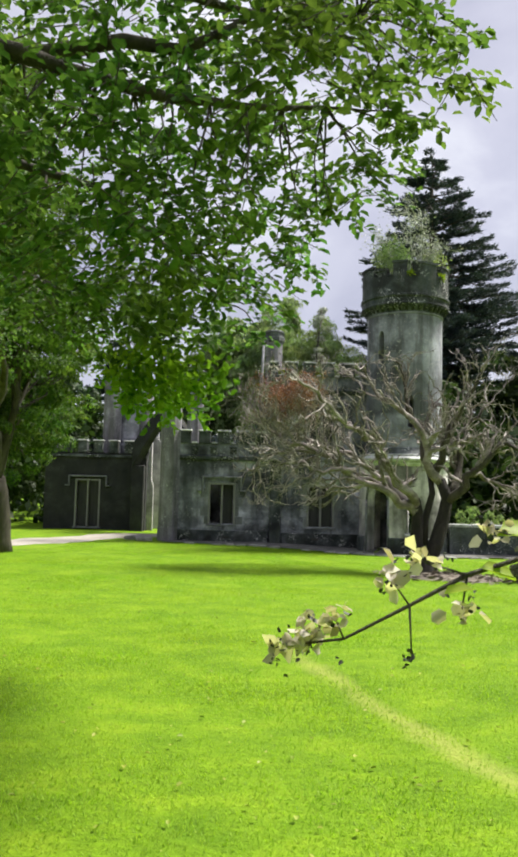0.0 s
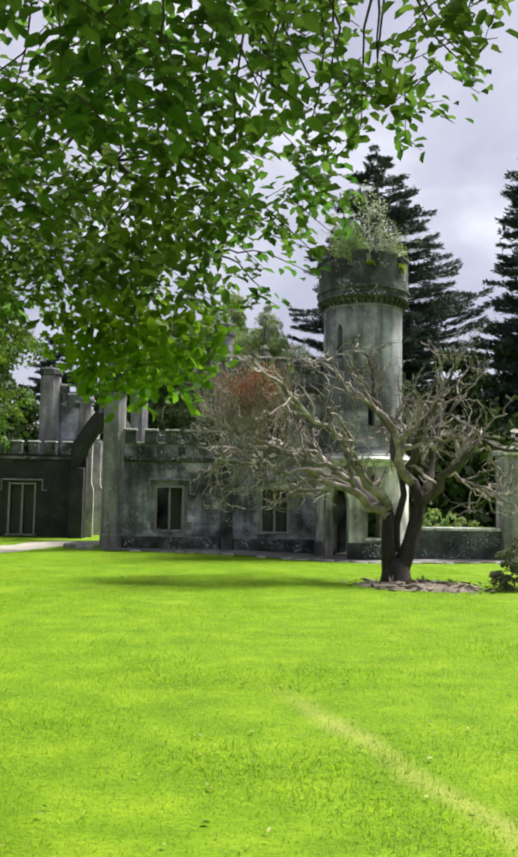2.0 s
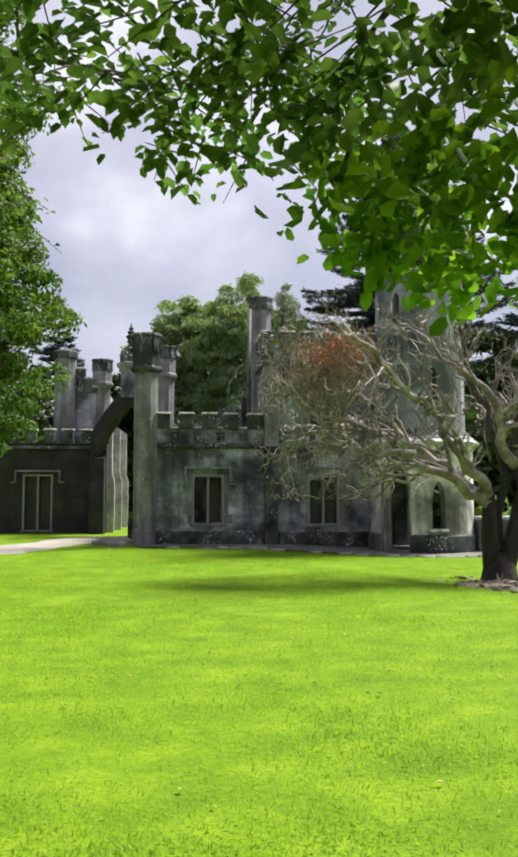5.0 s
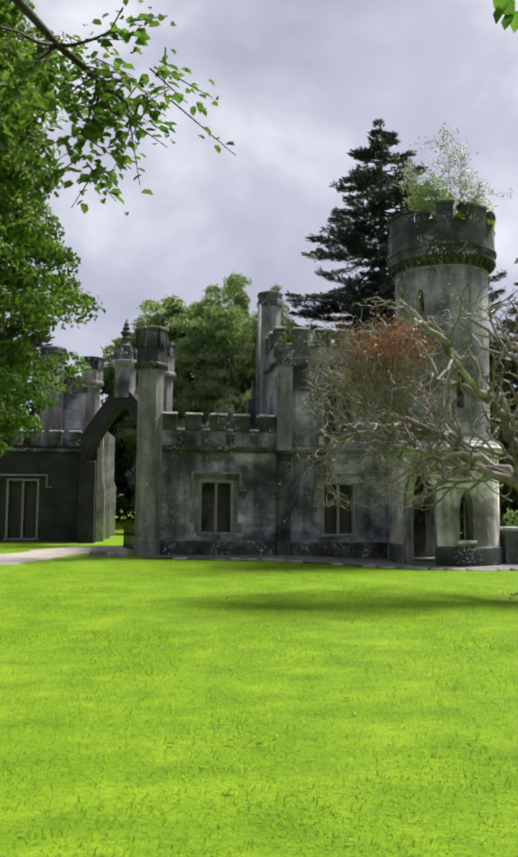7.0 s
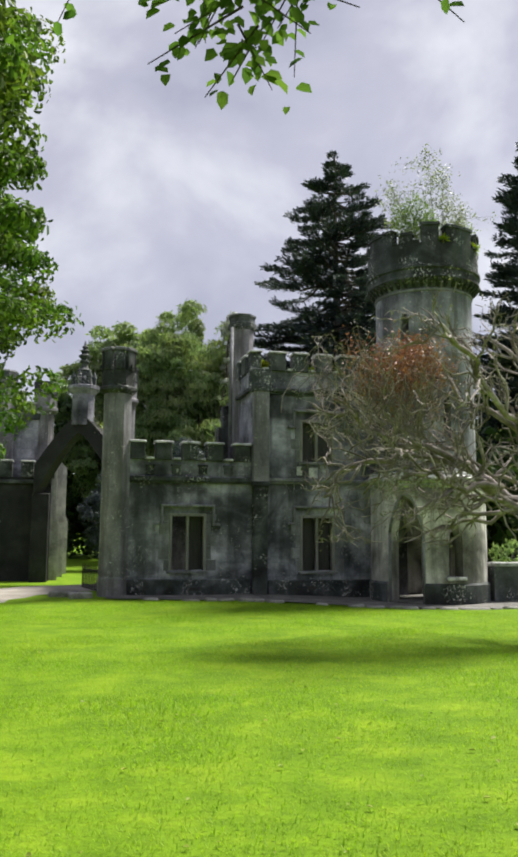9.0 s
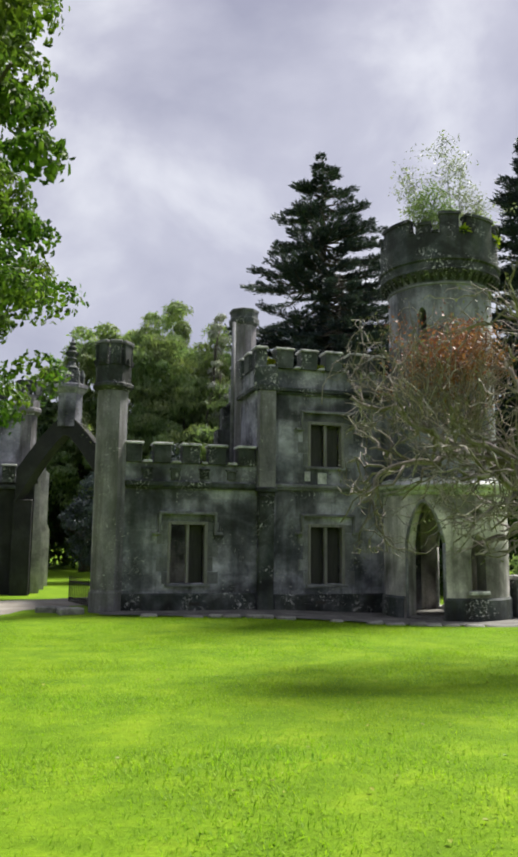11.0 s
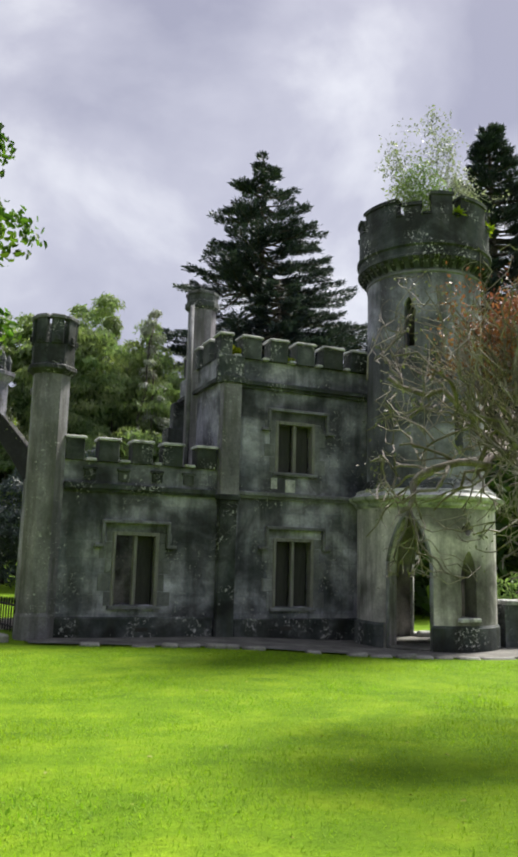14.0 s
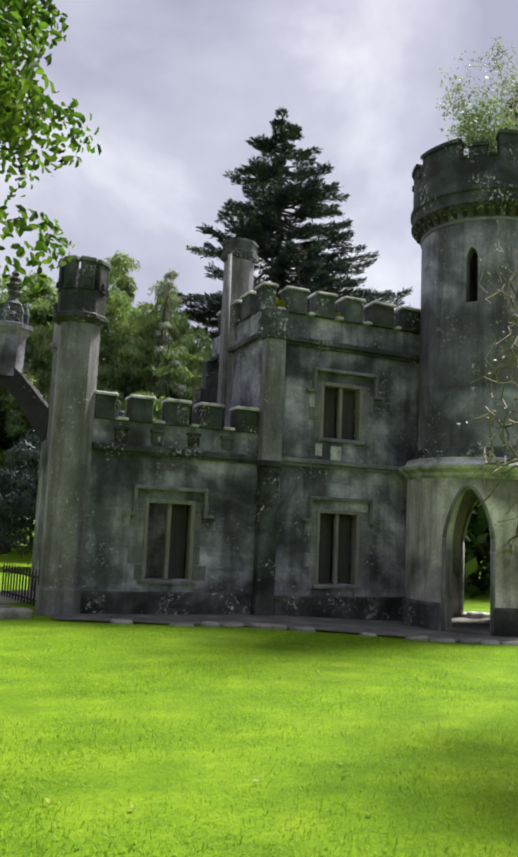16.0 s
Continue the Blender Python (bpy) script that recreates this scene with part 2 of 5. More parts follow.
LEAF_FERN = leaf_material("yellow_green_fern", (0.14, 0.19, 0.015), (0.34, 0.38, 0.03), glow=0.4)
PETAL = leaf_material("papery_bracts", (0.30, 0.24, 0.19), (0.58, 0.51, 0.45), glow=0.35)
BUD = leaf_material("dark_buds", (0.012, 0.014, 0.01), (0.04, 0.045, 0.03), glow=0.1)
LEAF_CLOVER = leaf_material("clover_leaves", (0.14, 0.2, 0.02), (0.26, 0.31, 0.05), glow=0.1)
# buttress stone, lightened so that its colour carries the sun on it
SUNNY_STONE = material("sunlit_side_stone", [(0.2, 0.195, 0.19), (0.46, 0.45, 0.44), (0.7, 0.69, 0.67)], scale=2, fine=25, bump=0.3, streaks=((0.12, 0.12, 0.115), 0.5))
GRASS_BLADE = leaf_material("grass_blades", (0.13, 0.24, 0.007), (0.26, 0.38, 0.028), glow=0.48, rough=0.6, hue=0.012)


def lawn_material():
    m = material("lawn", [(0.085, 0.172, 0.005), (0.13, 0.236, 0.007), (0.2, 0.305, 0.012)], scale=1.7, fine=20, rough=0.9, bump=0.75, stretch=(1, 1.4, 1))
    nodes, links = m.node_tree.nodes, m.node_tree.links
    bsdf = next(n for n in nodes if n.type == "BSDF_PRINCIPLED")
    bsdf.inputs["Specular IOR Level"].default_value = 0.15
    base = bsdf.inputs["Base Color"].links[0].from_socket
    # worn track across the lawn, from A to B
    ax, ay, bx, by = 0.35, 8.1, 1.75, 3.4
    co = nodes.new("ShaderNodeTexCoord")
    sep = nodes.new("ShaderNodeSeparateXYZ")
    links.new(co.outputs["Object"], sep.inputs["Vector"])
    wob = link_in(nodes, links, "ShaderNodeTexNoise", Scale=1.3, Detail=3.0)
    links.new(co.outputs["Object"], wob.inputs["Vector"])

    def maths(op, a, b):
        n = nodes.new("ShaderNodeMath")
        n.operation = op
        for i, v in enumerate((a, b)):
            if isinstance(v, bpy.types.NodeSocket):
                links.new(v, n.inputs[i])
            else:
                n.inputs[i].default_value = v
        return n.outputs["Value"]

    ln = math.hypot(bx - ax, by - ay)
    nx, ny = (by - ay) / ln, -(bx - ax) / ln
    dist = maths("ADD", maths("MULTIPLY", maths("SUBTRACT", sep.outputs["X"], ax), nx), maths("MULTIPLY", maths("SUBTRACT", sep.outputs["Y"], ay), ny))
    dist = maths("ADD", dist, maths("MULTIPLY", maths("SUBTRACT", wob.outputs["Fac"], 0.5), 0.35))
    near = nodes.new("ShaderNodeMapRange")
    near.inputs["From Min"].default_value, near.inputs["From Max"].default_value = 0.02, 0.16
    near.inputs["To Min"].default_value, near.inputs["To Max"].default_value = 0.45, 0.0
    links.new(maths("ABSOLUTE", dist, 0.0), near.inputs["Value"])
    along = nodes.new("ShaderNodeMapRange")
    along.inputs["From Min"].default_value, along.inputs["From Max"].default_value = ay + 0.2, ay - 1.2
    links.new(sep.outputs["Y"], along.inputs["Value"])
    fac = maths("MULTIPLY", near.outputs["Result"], along.outputs["Result"])
    mx = nodes.new("ShaderNodeMix")
    mx.data_type = "RGBA"
    mx.inputs["B"].default_value = (0.36, 0.36, 0.10, 1)
    links.new(fac, mx.inputs["Factor"])
    links.new(base, mx.inputs["A"])
    links.new(mx.outputs["Result"], bsdf.inputs["Base Color"])
    return m


LAWN = lawn_material()


# ---- building blocks ----
class Shape:
    """Vertices and faces of one mesh."""

    def __init__(self):
        self.v, self.f = [], []

    def quad(self, a, b, c, d):
        n = len(self.v)
        self.v += [a, b, c, d]
        self.f.append((n, n + 1, n + 2, n + 3))

    def box(self, x0, x1, y0, y1, z0, z1, bevel=0.0, turn=None):
        """A box whose upright and top edges are chamfered by bevel; turn maps its points to the world."""
        b = min(bevel, (x1 - x0) * 0.4, (y1 - y0) * 0.4, (z1 - z0) * 0.4)

        def ring(x0, x1, y0, y1, z, c):
            if c <= 0:
                return [(x0, y0, z), (x1, y0, z), (x1, y1, z), (x0, y1, z)]
            return [(x0 + c, y0, z), (x1 - c, y0, z), (x1, y0 + c, z), (x1, y1 - c, z), (x1 - c, y1, z), (x0 + c, y1, z), (x0, y1 - c, z), (x0, y0 + c, z)]

        rings = [ring(x0, x1, y0, y1, z0, b), ring(x0, x1, y0, y1, z1 - b, b)]
        if b > 0:
            rings.append(ring(x0 + b * 0.7, x1 - b * 0.7, y0 + b * 0.7, y1 - b * 0.7, z1, b))
        self.loft(rings, turn)

    def loft(self, rings, turn=None, caps=True):
        """Skins closed rings of the same count, counter-clockwise seen from above, from the bottom up."""
        n0, k = len(self.v), len(rings[0])
        for r in rings:
            self.v += [tuple(turn @ Vector(p)) if turn else tuple(p) for p in r]
        for j in range(len(rings) - 1):
            for i in range(k):
                a, b = n0 + j * k + i, n0 + j * k + (i + 1) % k
                self.f.append((a, b, b + k, a + k))
        if caps:
            self.f.append(tuple(n0 + i for i in reversed(range(k))))
            self.f.append(tuple(n0 + (len(rings) - 1) * k + i for i in range(k)))

    def turned(self, cx, cy, profile, sides=8, phase=0.0, caps=True):
        """A turned or many-sided shaft: profile is (radius, z) from the bottom up."""
        self.loft([[(cx + r * math.cos(phase + 2 * math.pi * i / sides), cy + r * math.sin(phase + 2 * math.pi * i / sides), z)
                    for i in range(sides)] for r, z in profile], caps=caps)

    def tube(self, points, radii, sides=6):
        pts = [Vector(p) for p in points]
        side = None
        rings = []
        for i, p in enumerate(pts):
            d = (pts[min(i + 1, len(pts) - 1)] - pts[max(i - 1, 0)])
            d = d.normalized() if d.length > 1e-6 else Vector((0, 0, 1))
            if side is None:
                side = d.orthogonal().normalized()
            side = side - d * side.dot(d)
            side = side.normalized() if side.length > 1e-6 else d.orthogonal().normalized()
            up = d.cross(side)
            rings.append([p + (side * math.cos(a) + up * math.sin(a)) * radii[i] for a in (2 * math.pi * j / sides for j in range(sides))])
        self.loft(rings)

    def panel(self, u0, u1, z0, z1, thick, place, openings=(), step=None):
        """A wall sheet with real openings. place(u, d, z) gives the world point, d metres in from the face. An opening is
        (a, b, low(u), high(u)); the reveals are closed."""
        cuts = {u0, u1}
        for a, b, lo, hi in openings:
            n = 16 if hi(a) != hi((a + b) / 2) else 1
            cuts.update(a + (b - a) * i / n for i in range(n + 1))
        cuts = sorted(cuts)
        if step:
            cuts = sorted({a + (b - a) * i / max(1, math.ceil((b - a) / step)) for a, b in zip(cuts, cuts[1:])
                           for i in range(max(1, math.ceil((b - a) / step)) + 1)})
        clean = [cuts[0]]
        for c in cuts[1:]:
            if c - clean[-1] > 1e-5:
                clean.append(c)
        for a, b in zip(clean, clean[1:]):
            m = (a + b) / 2
            holes = sorted(((lo, hi) for p, q, lo, hi in openings if p < m < q), key=lambda h: h[0](m))
            low = lambda u: z0
            spans = []
            for lo, hi in holes:
                spans.append((low, lo))
                low = hi
            spans.append((low, lambda u: z1))
            for k, (lo, hi) in enumerate(spans):
                if hi(m) - lo(m) < 1e-4:
                    continue
                self.quad(place(a, 0, lo(a)), place(b, 0, lo(b)), place(b, 0, hi(b)), place(a, 0, hi(a)))
                self.quad(place(b, thick, lo(b)), place(a, thick, lo(a)), place(a, thick, hi(a)), place(b, thick, hi(b)))
                self.quad(place(a, 0, hi(a)), place(b, 0, hi(b)), place(b, thick, hi(b)), place(a, thick, hi(a)))
                self.quad(place(b, 0, lo(b)), place(a, 0, lo(a)), place(a, thick, lo(a)), place(b, thick, lo(b)))
        for p, q, lo, hi in openings:
            self.quad(place(p, 0, lo(p)), place(p, 0, hi(p)), place(p, thick, hi(p)), place(p, thick, lo(p)))
            self.quad(place(q, 0, hi(q)), place(q, 0, lo(q)), place(q, thick, lo(q)), place(q, thick, hi(q)))
        for u, flip in ((u0, 0), (u1, 1)):
            c = [place(u, 0, z0), place(u, thick, z0), place(u, thick, z1), place(u, 0, z1)]
            self.quad(*(reversed(c) if flip else c))

    def mesh(self, name, smooth=False):
        me = bpy.data.meshes.new(name)
        me.from_pydata([tuple(p) for p in self.v], [], self.f)
        if smooth:
            me.shade_smooth()
        me.update()
        return me


def part(name, shape, mat, parent=None, label="", smooth=False):
    """Links a shape as one mesh object under a thing or a part."""
    me = shape.mesh(name, smooth) if isinstance(shape, Shape) else shape
    if not me.materials:
        me.materials.append(mat)
    ob = new(name, me)
    if parent is not None:
        ob.parent = parent
        ob.matrix_parent_inverse = Matrix.Translation(-Vector(base_of[parent.name]))
    base_of[ob.name] = (0, 0, 0)
    if label:
        ob["label"] = label
    return ob


base_of = {}


def thing(name, at, label, category, group="", kind=""):
    ob = new(name)
    ob.location = at
    ob.empty_display_size = 0.2
    base_of[ob.name] = tuple(at)
    return tagged(ob, label, category, group, kind)


def ground_z(x, y):
    def ease(a, b, v):
        t = min(1.0, max(0.0, (v - a) / (b - a)))
        return t * t * (3 - 2 * t)
    return -(0.11 + 0.12 * ease(0.0, 4.5, x)) * ease(9.0, 20.0, y) + 0.012 * math.sin(x * 1.3 + y * 0.7) + 0.01 * math.sin(y * 1.9 - x * 0.6)


def flat_face(y):
    return lambda u, d, z: (u, y + d, z)


def side_face(x):
    """A wall face that looks towards -x."""
    return lambda u, d, z: (x + d, u, z)


def east_face(x):
    return lambda u, d, z: (x - d, u, z)


def const(v):
    return lambda u: v


def pointed(a, b, spring, apex):
    """The height of a pointed arch over the span a..b."""
    half = (b - a) / 2

    def high(u):
        t = min(1.0, abs(u - (a + b) / 2) / half)
        return spring + (apex - spring) * (1 - t ** 1.75) ** 0.8 if t < 1 else spring
    return high


# ---- leaves ----
def leaf_mesh(name, centres, along, across, length, width, fold=0.25, simple=False):
    """Many leaves in one mesh: a folded pointed oval each, or a plain rhombus."""
    c, d, s = (np.asarray(a, float) for a in (centres, along, across))
    n = len(c)
    d /= np.linalg.norm(d, axis=1, keepdims=True) + 1e-9
    s -= d * np.sum(s * d, axis=1, keepdims=True)
    s /= np.linalg.norm(s, axis=1, keepdims=True) + 1e-9
    up = np.cross(d, s)
    L, W = np.asarray(length).reshape(-1, 1), np.asarray(width).reshape(-1, 1)
    if simple:
        v = np.stack([c, c + d * L * 0.45 + s * W / 2, c + d * L, c + d * L * 0.45 - s * W / 2], 1)
        f = np.arange(n)[:, None] * 4 + np.array([[0, 1, 2, 3]])
        f = f.reshape(-1, 4)
    else:
        e = up * W * fold
        v = np.stack([c, c + d * L * 0.22 + s * W * 0.44 + e, c + d * L * 0.72 + s * W * 0.45 + e, c + d * L - up * L * 0.08,
                      c + d * L * 0.72 - s * W * 0.45 + e, c + d * L * 0.22 - s * W * 0.44 + e], 1)
        f = np.concatenate([np.arange(n)[:, None] * 6 + np.array([[0, 1, 2, 3]]), np.arange(n)[:, None] * 6 + np.array([[0, 3, 4, 5]])])
    k = v.shape[1]
    me = bpy.data.meshes.new(name)
    me.vertices.add(n * k)
    me.vertices.foreach_set("co", v.reshape(-1).astype(np.float32))
    me.loops.add(len(f) * 4)
    me.loops.foreach_set("vertex_index", f.reshape(-1).astype(np.int32))
    me.polygons.add(len(f))
    me.polygons.foreach_set("loop_start", np.arange(0, len(f) * 4, 4, dtype=np.int32))
    me.polygons.foreach_set("loop_total", np.full(len(f), 4, dtype=np.int32))
    me.update(calc_edges=True)
    return me


def scatter_leaves(name, clusters, per, spread, size, aspect, rng, droop=0.3, simple=True):
    """Leaves in clumps round the cluster points."""
    cl = np.repeat(np.asarray(clusters, float), per, axis=0)
    c = cl + rng.normal(0, 1, cl.shape) * np.asarray(spread)
    d = rng.normal(0, 1, cl.shape)
    d[:, 2] -= droop
    s = rng.normal(0, 1, cl.shape)
    s[:, 2] *= 0.5
    L = size * rng.uniform(0.6, 1.3, len(c))
    return leaf_mesh(name, c, d, s, L, L * aspect, simple=simple)


def crooked(a, b, n, rough, rng, sag=0.0):
    """A wandering line from a to b."""
    a, b = np.asarray(a, float), np.asarray(b, float)
    ts = np.linspace(0, 1, n)
    ln = np.linalg.norm(b - a)
    off = np.cumsum(rng.normal(0, 1, (n, 3)), axis=0)
    off -= off[0] + (off[-1] - off[0]) * ts[:, None]
    p = a + (b - a) * ts[:, None] + off * rough * ln / n
    p[:, 2] += sag * ln * np.sin(ts * math.pi)
    return [tuple(q) for q in p]


def tapering(r0, r1, n):
    return [r0 + (r1 - r0) * (i / (n - 1)) ** 0.8 for i in range(n)]


def lobe_points(lobes, count, rng, shell=0.45):
    """Points in a union of ellipsoids (centre, radii), denser towards the skin."""
    vol = np.array([l[3] * l[4] * l[5] for l in lobes])
    pick = rng.choice(len(lobes), count, p=vol / vol.sum())
    d = rng.normal(0, 1, (count, 3))
    d /= np.linalg.norm(d, axis=1, keepdims=True)
    r = rng.uniform(0, 1, (count, 1)) ** shell
    lb = np.array(lobes)[pick]
    return lb[:, :3] + d * r * lb[:, 3:]


def clumped_leaves(name, lobes, clusters, per, leaf, aspect, rng, droop=0.35):
    """A crown of many rounded clumps on and in the lobes; leaves lie shingled on each clump, facing outwards."""
    clumps = lobe_points(lobes, max(24, clusters // 17), rng, shell=0.33)
    pick = rng.choice(len(clumps), clusters * per // 2)
    size = rng.uniform(0.55, 1.25, len(clumps)) * (np.mean(np.array(lobes)[:, 3:]) * 0.27)
    d = rng.normal(0, 1, (len(pick), 3))
    d[:, 2] = np.where(rng.uniform(size=len(pick)) < 0.7, np.abs(d[:, 2]), d[:, 2])
    d /= np.linalg.norm(d, axis=1, keepdims=True)
    r = size[pick][:, None] * rng.uniform(0.45, 1.0, (len(pick), 1)) ** 0.6
    c = clumps[pick] + d * r * [1.0, 1.0, 0.72]
    out = d + rng.normal(0, 0.45, d.shape)
    along = np.cross(out, rng.normal(0, 1, d.shape))
    along[:, 2] -= droop
    across = np.cross(out, along)
    L = leaf * rng.uniform(0.7, 1.35, len(c))
    return leaf_mesh(name, c, along, across, L, L * aspect, simple=leaf > 0.12)


def broadleaf(name, base, trunk_r, lobes, clusters, per, leaf, mat, bark, rng, label, aspect=0.6, fork=0.3, group="", category="tree", droop=0.35):
    """A leafy tree: tapered trunk, a limb to each lobe, and a crown of many small leaves."""
    tree = thing(name, base, label, category, group)
    wood = Shape()
    top = np.mean(np.array(lobes)[:, :3], axis=0)
    b = np.array(base, float)
    knee = b + (top - b) * np.array([0.35, 0.35, fork])
    wood.tube(crooked(b - [0, 0, 0.15], knee, 6, 0.1, rng), tapering(trunk_r * 1.25, trunk_r * 0.8, 6), 9)
    for l in lobes:
        end = np.array(l[:3]) + [0, 0, l[5] * 0.1]
        limb = crooked(knee, end, 8, 0.22, rng, 0.05)
        wood.tube(limb, tapering(trunk_r * 0.55, 0.03, 8), 6)
        for k in range(5):
            tip = np.array(l[:3]) + rng.uniform(-0.6, 0.6, 3) * np.array(l[3:])
            wood.tube(crooked(limb[3 + k % 4], tip, 5, 0.25, rng), tapering(trunk_r * 0.2, 0.012, 5), 4)
    part("trunk", wood, bark, tree, smooth=True)
    part("crown", clumped_leaves("crown", lobes, clusters, per, leaf, aspect, rng, droop), mat, tree)
    return tree


def conifer(name, base, height, reach, rng, label, gap_low=0.12, tiers=46):
    """A fir: straight trunk, uneven whorls of slightly drooping boughs with needle sprays."""
    tree = thing(name, base, label, "tree")
    b = np.array(base, float)
    wood = Shape()
    wood.tube([b - [0, 0, 0.2], b + [0.1, 0, height * 0.5], b + [0, 0.05, height]], [height * 0.02, height * 0.012, 0.03], 8)
    c, d, s = [], [], []
    for i in range(tiers):
        t = gap_low + (1 - gap_low) * (i / tiers) ** 0.92
        z = height * t
        rise = 0.9 * height / tiers
        span = reach * min((1 - t) ** 0.66, 0.78) * rng.uniform(0.7, 1.08) + 0.2
        for k in range(rng.integers(5, 8) + int(6 * (1 - t))):
            a = rng.uniform(0, 2 * math.pi)
            ln = span * rng.uniform(0.68, 1.02)
            at = z + rng.uniform(-rise, rise * 0.5)
            tip = b + [math.cos(a) * ln, math.sin(a) * ln, at + ln * rng.uniform(-0.2, 0.16)]
            line = crooked(b + [0, 0, at], tip, 6, 0.12, rng, -0.06)
            wood.tube(line, tapering(0.05 + 0.012 * ln, 0.012, 6), 4)
            p = np.array(line)
            m = int(55 + ln * 100)
            q = rng.uniform(0.22, 1.0, m) ** 0.7 * 5
            j = np.minimum(q.astype(int), 4)
            pos = p[j] + (p[j + 1] - p[j]) * (q - j)[:, None]
            out = np.tile((tip - b) * [1, 1, 0] / ln, (m, 1))
            side = np.cross(out, [0, 0, 1]) * rng.choice([-1, 1], (m, 1))
            w = 0.34 * (1 - 0.5 * q / 5)[:, None] * ln ** 0.5
            pos = pos + side * rng.uniform(0, 1, (m, 1)) * w * 0.8 + rng.normal(0, 0.05, (m, 3))
            c.append(pos)
            d.append(out * 0.8 + side * rng.uniform(0.2, 1.0, (m, 1)) + rng.normal(0, 0.25, (m, 3)) + [0, 0, 0.3])
            s.append(rng.normal(0, 1, (m, 3)) * [1, 1, 0.6])
    part("trunk", wood, BARK, tree, smooth=True)
    c, d, s = np.concatenate(c), np.concatenate(d), np.concatenate(s)
    L = rng.uniform(0.13, 0.36, len(c))
    part("crown", leaf_mesh("crown", c, d, s, L, L * 0.24, simple=True), NEEDLES, tree)
    return tree


# ---- ground ----
def build_ground():
    xs = np.concatenate([np.linspace(-900, -40, 12), np.linspace(-38, -9, 12), np.linspace(-8.6, 10.6, 49), np.linspace(12, 40, 12), np.linspace(60, 900, 12)])
    ys = np.concatenate([np.linspace(-600, -20, 10), np.linspace(-16, -1, 8), np.linspace(-0.6, 30, 77), np.linspace(31.5, 60, 18), np.linspace(80, 1500, 14)])
    sh = Shape()
    for y in ys:
        for x in xs:
            sh.v.append((float(x), float(y), ground_z(x, y)))
    n = len(xs)
    sh.f = [(j * n + i, j * n + i + 1, (j + 1) * n + i + 1, (j + 1) * n + i) for j in range(len(ys) - 1) for i in range(n - 1)]
    tagged(part("ground", sh, LAWN, smooth=True), "mown bright green lawn with a worn track", "lawn", kind="structure")
    # gravel drive from the open side to the gateway
    road = Shape()
    line = [(-30, 9.0, 2.6), (-18, 12.5, 2.4), (-11, 17.0, 2.1), (-8.0, 20.5, 1.9), (-6.4, 23.6, 1.9), (-5.3, 26.2, 2.0), (-4.1, 28.3, 2.1), (-2.4, 29.4, 2.0), (1.5, 33.0, 1.8), (6, 36, 1.6)]
    fine = []
    for (xa, ya, wa), (xb, yb, wb) in zip(line, line[1:]):
        for k in range(6):
            t = k / 6
            fine.append((xa + (xb - xa) * t, ya + (yb - ya) * t, wa + (wb - wa) * t))
    ring = []
    for i, (x, y, w) in enumerate(fine):
        x1, y1, _ = fine[min(i + 1, len(fine) - 1)]
        x0, y0, _ = fine[max(i - 1, 0)]
        ln = math.hypot(x1 - x0, y1 - y0)
        nx, ny = -(y1 - y0) / ln, (x1 - x0) / ln
        wl_, wr_ = w * (0.5 + 0.05 * math.sin(i * 1.7)), w * (0.5 + 0.05 * math.sin(i * 2.3 + 1))
        ring.append([(x + nx * wl_, y + ny * wl_), (x + nx * wl_ * 0.4, y + ny * wl_ * 0.4), (x - nx * wr_ * 0.4, y - ny * wr_ * 0.4), (x - nx * wr_, y - ny * wr_)])
    for r in ring:
        for k, (x, y) in enumerate(r):
            road.v.append((x, y, ground_z(x, y) + (0.004 if k in (0, 3) else 0.02)))
    for j in range(len(ring) - 1):
        for k in range(3):
            a = j * 4 + k
            road.f.append((a, a + 1, a + 5, a + 4))
    tagged(part("road", road, GRAVEL), "pale gravel drive curving to the gateway", "drive", kind="structure")


build_ground()


# ---- gate lodge: wing and two-storey block ----
FY = 25.75
REAR = (-1.93, 30.35)


def merlon(parent, x0, x1, y0, y1, z0, z1, turn=None, cap=0.055):
    s = Shape()
    s.box(x0, x1, y0, y1, z0, z1 - cap, 0.015, turn)
    m = part("merlon", s, MOSSY, parent)
    c = Shape()
    c.box(x0 - 0.03, x1 + 0.03, y0 - 0.04, y1 + 0.04, z1 - cap, z1, 0.025, turn)
    part("coping", c, COPING, m, "lichened coping stone, sky highlight in its pale colour")
    return m


def crenel_sill(parent, x0, x1, y0, y1, z, turn=None):
    c = Shape()
    c.box(x0, x1, y0 - 0.04, y1 + 0.03, z, z + 0.05, 0.015, turn)
    part("sill", c, COPING, parent)


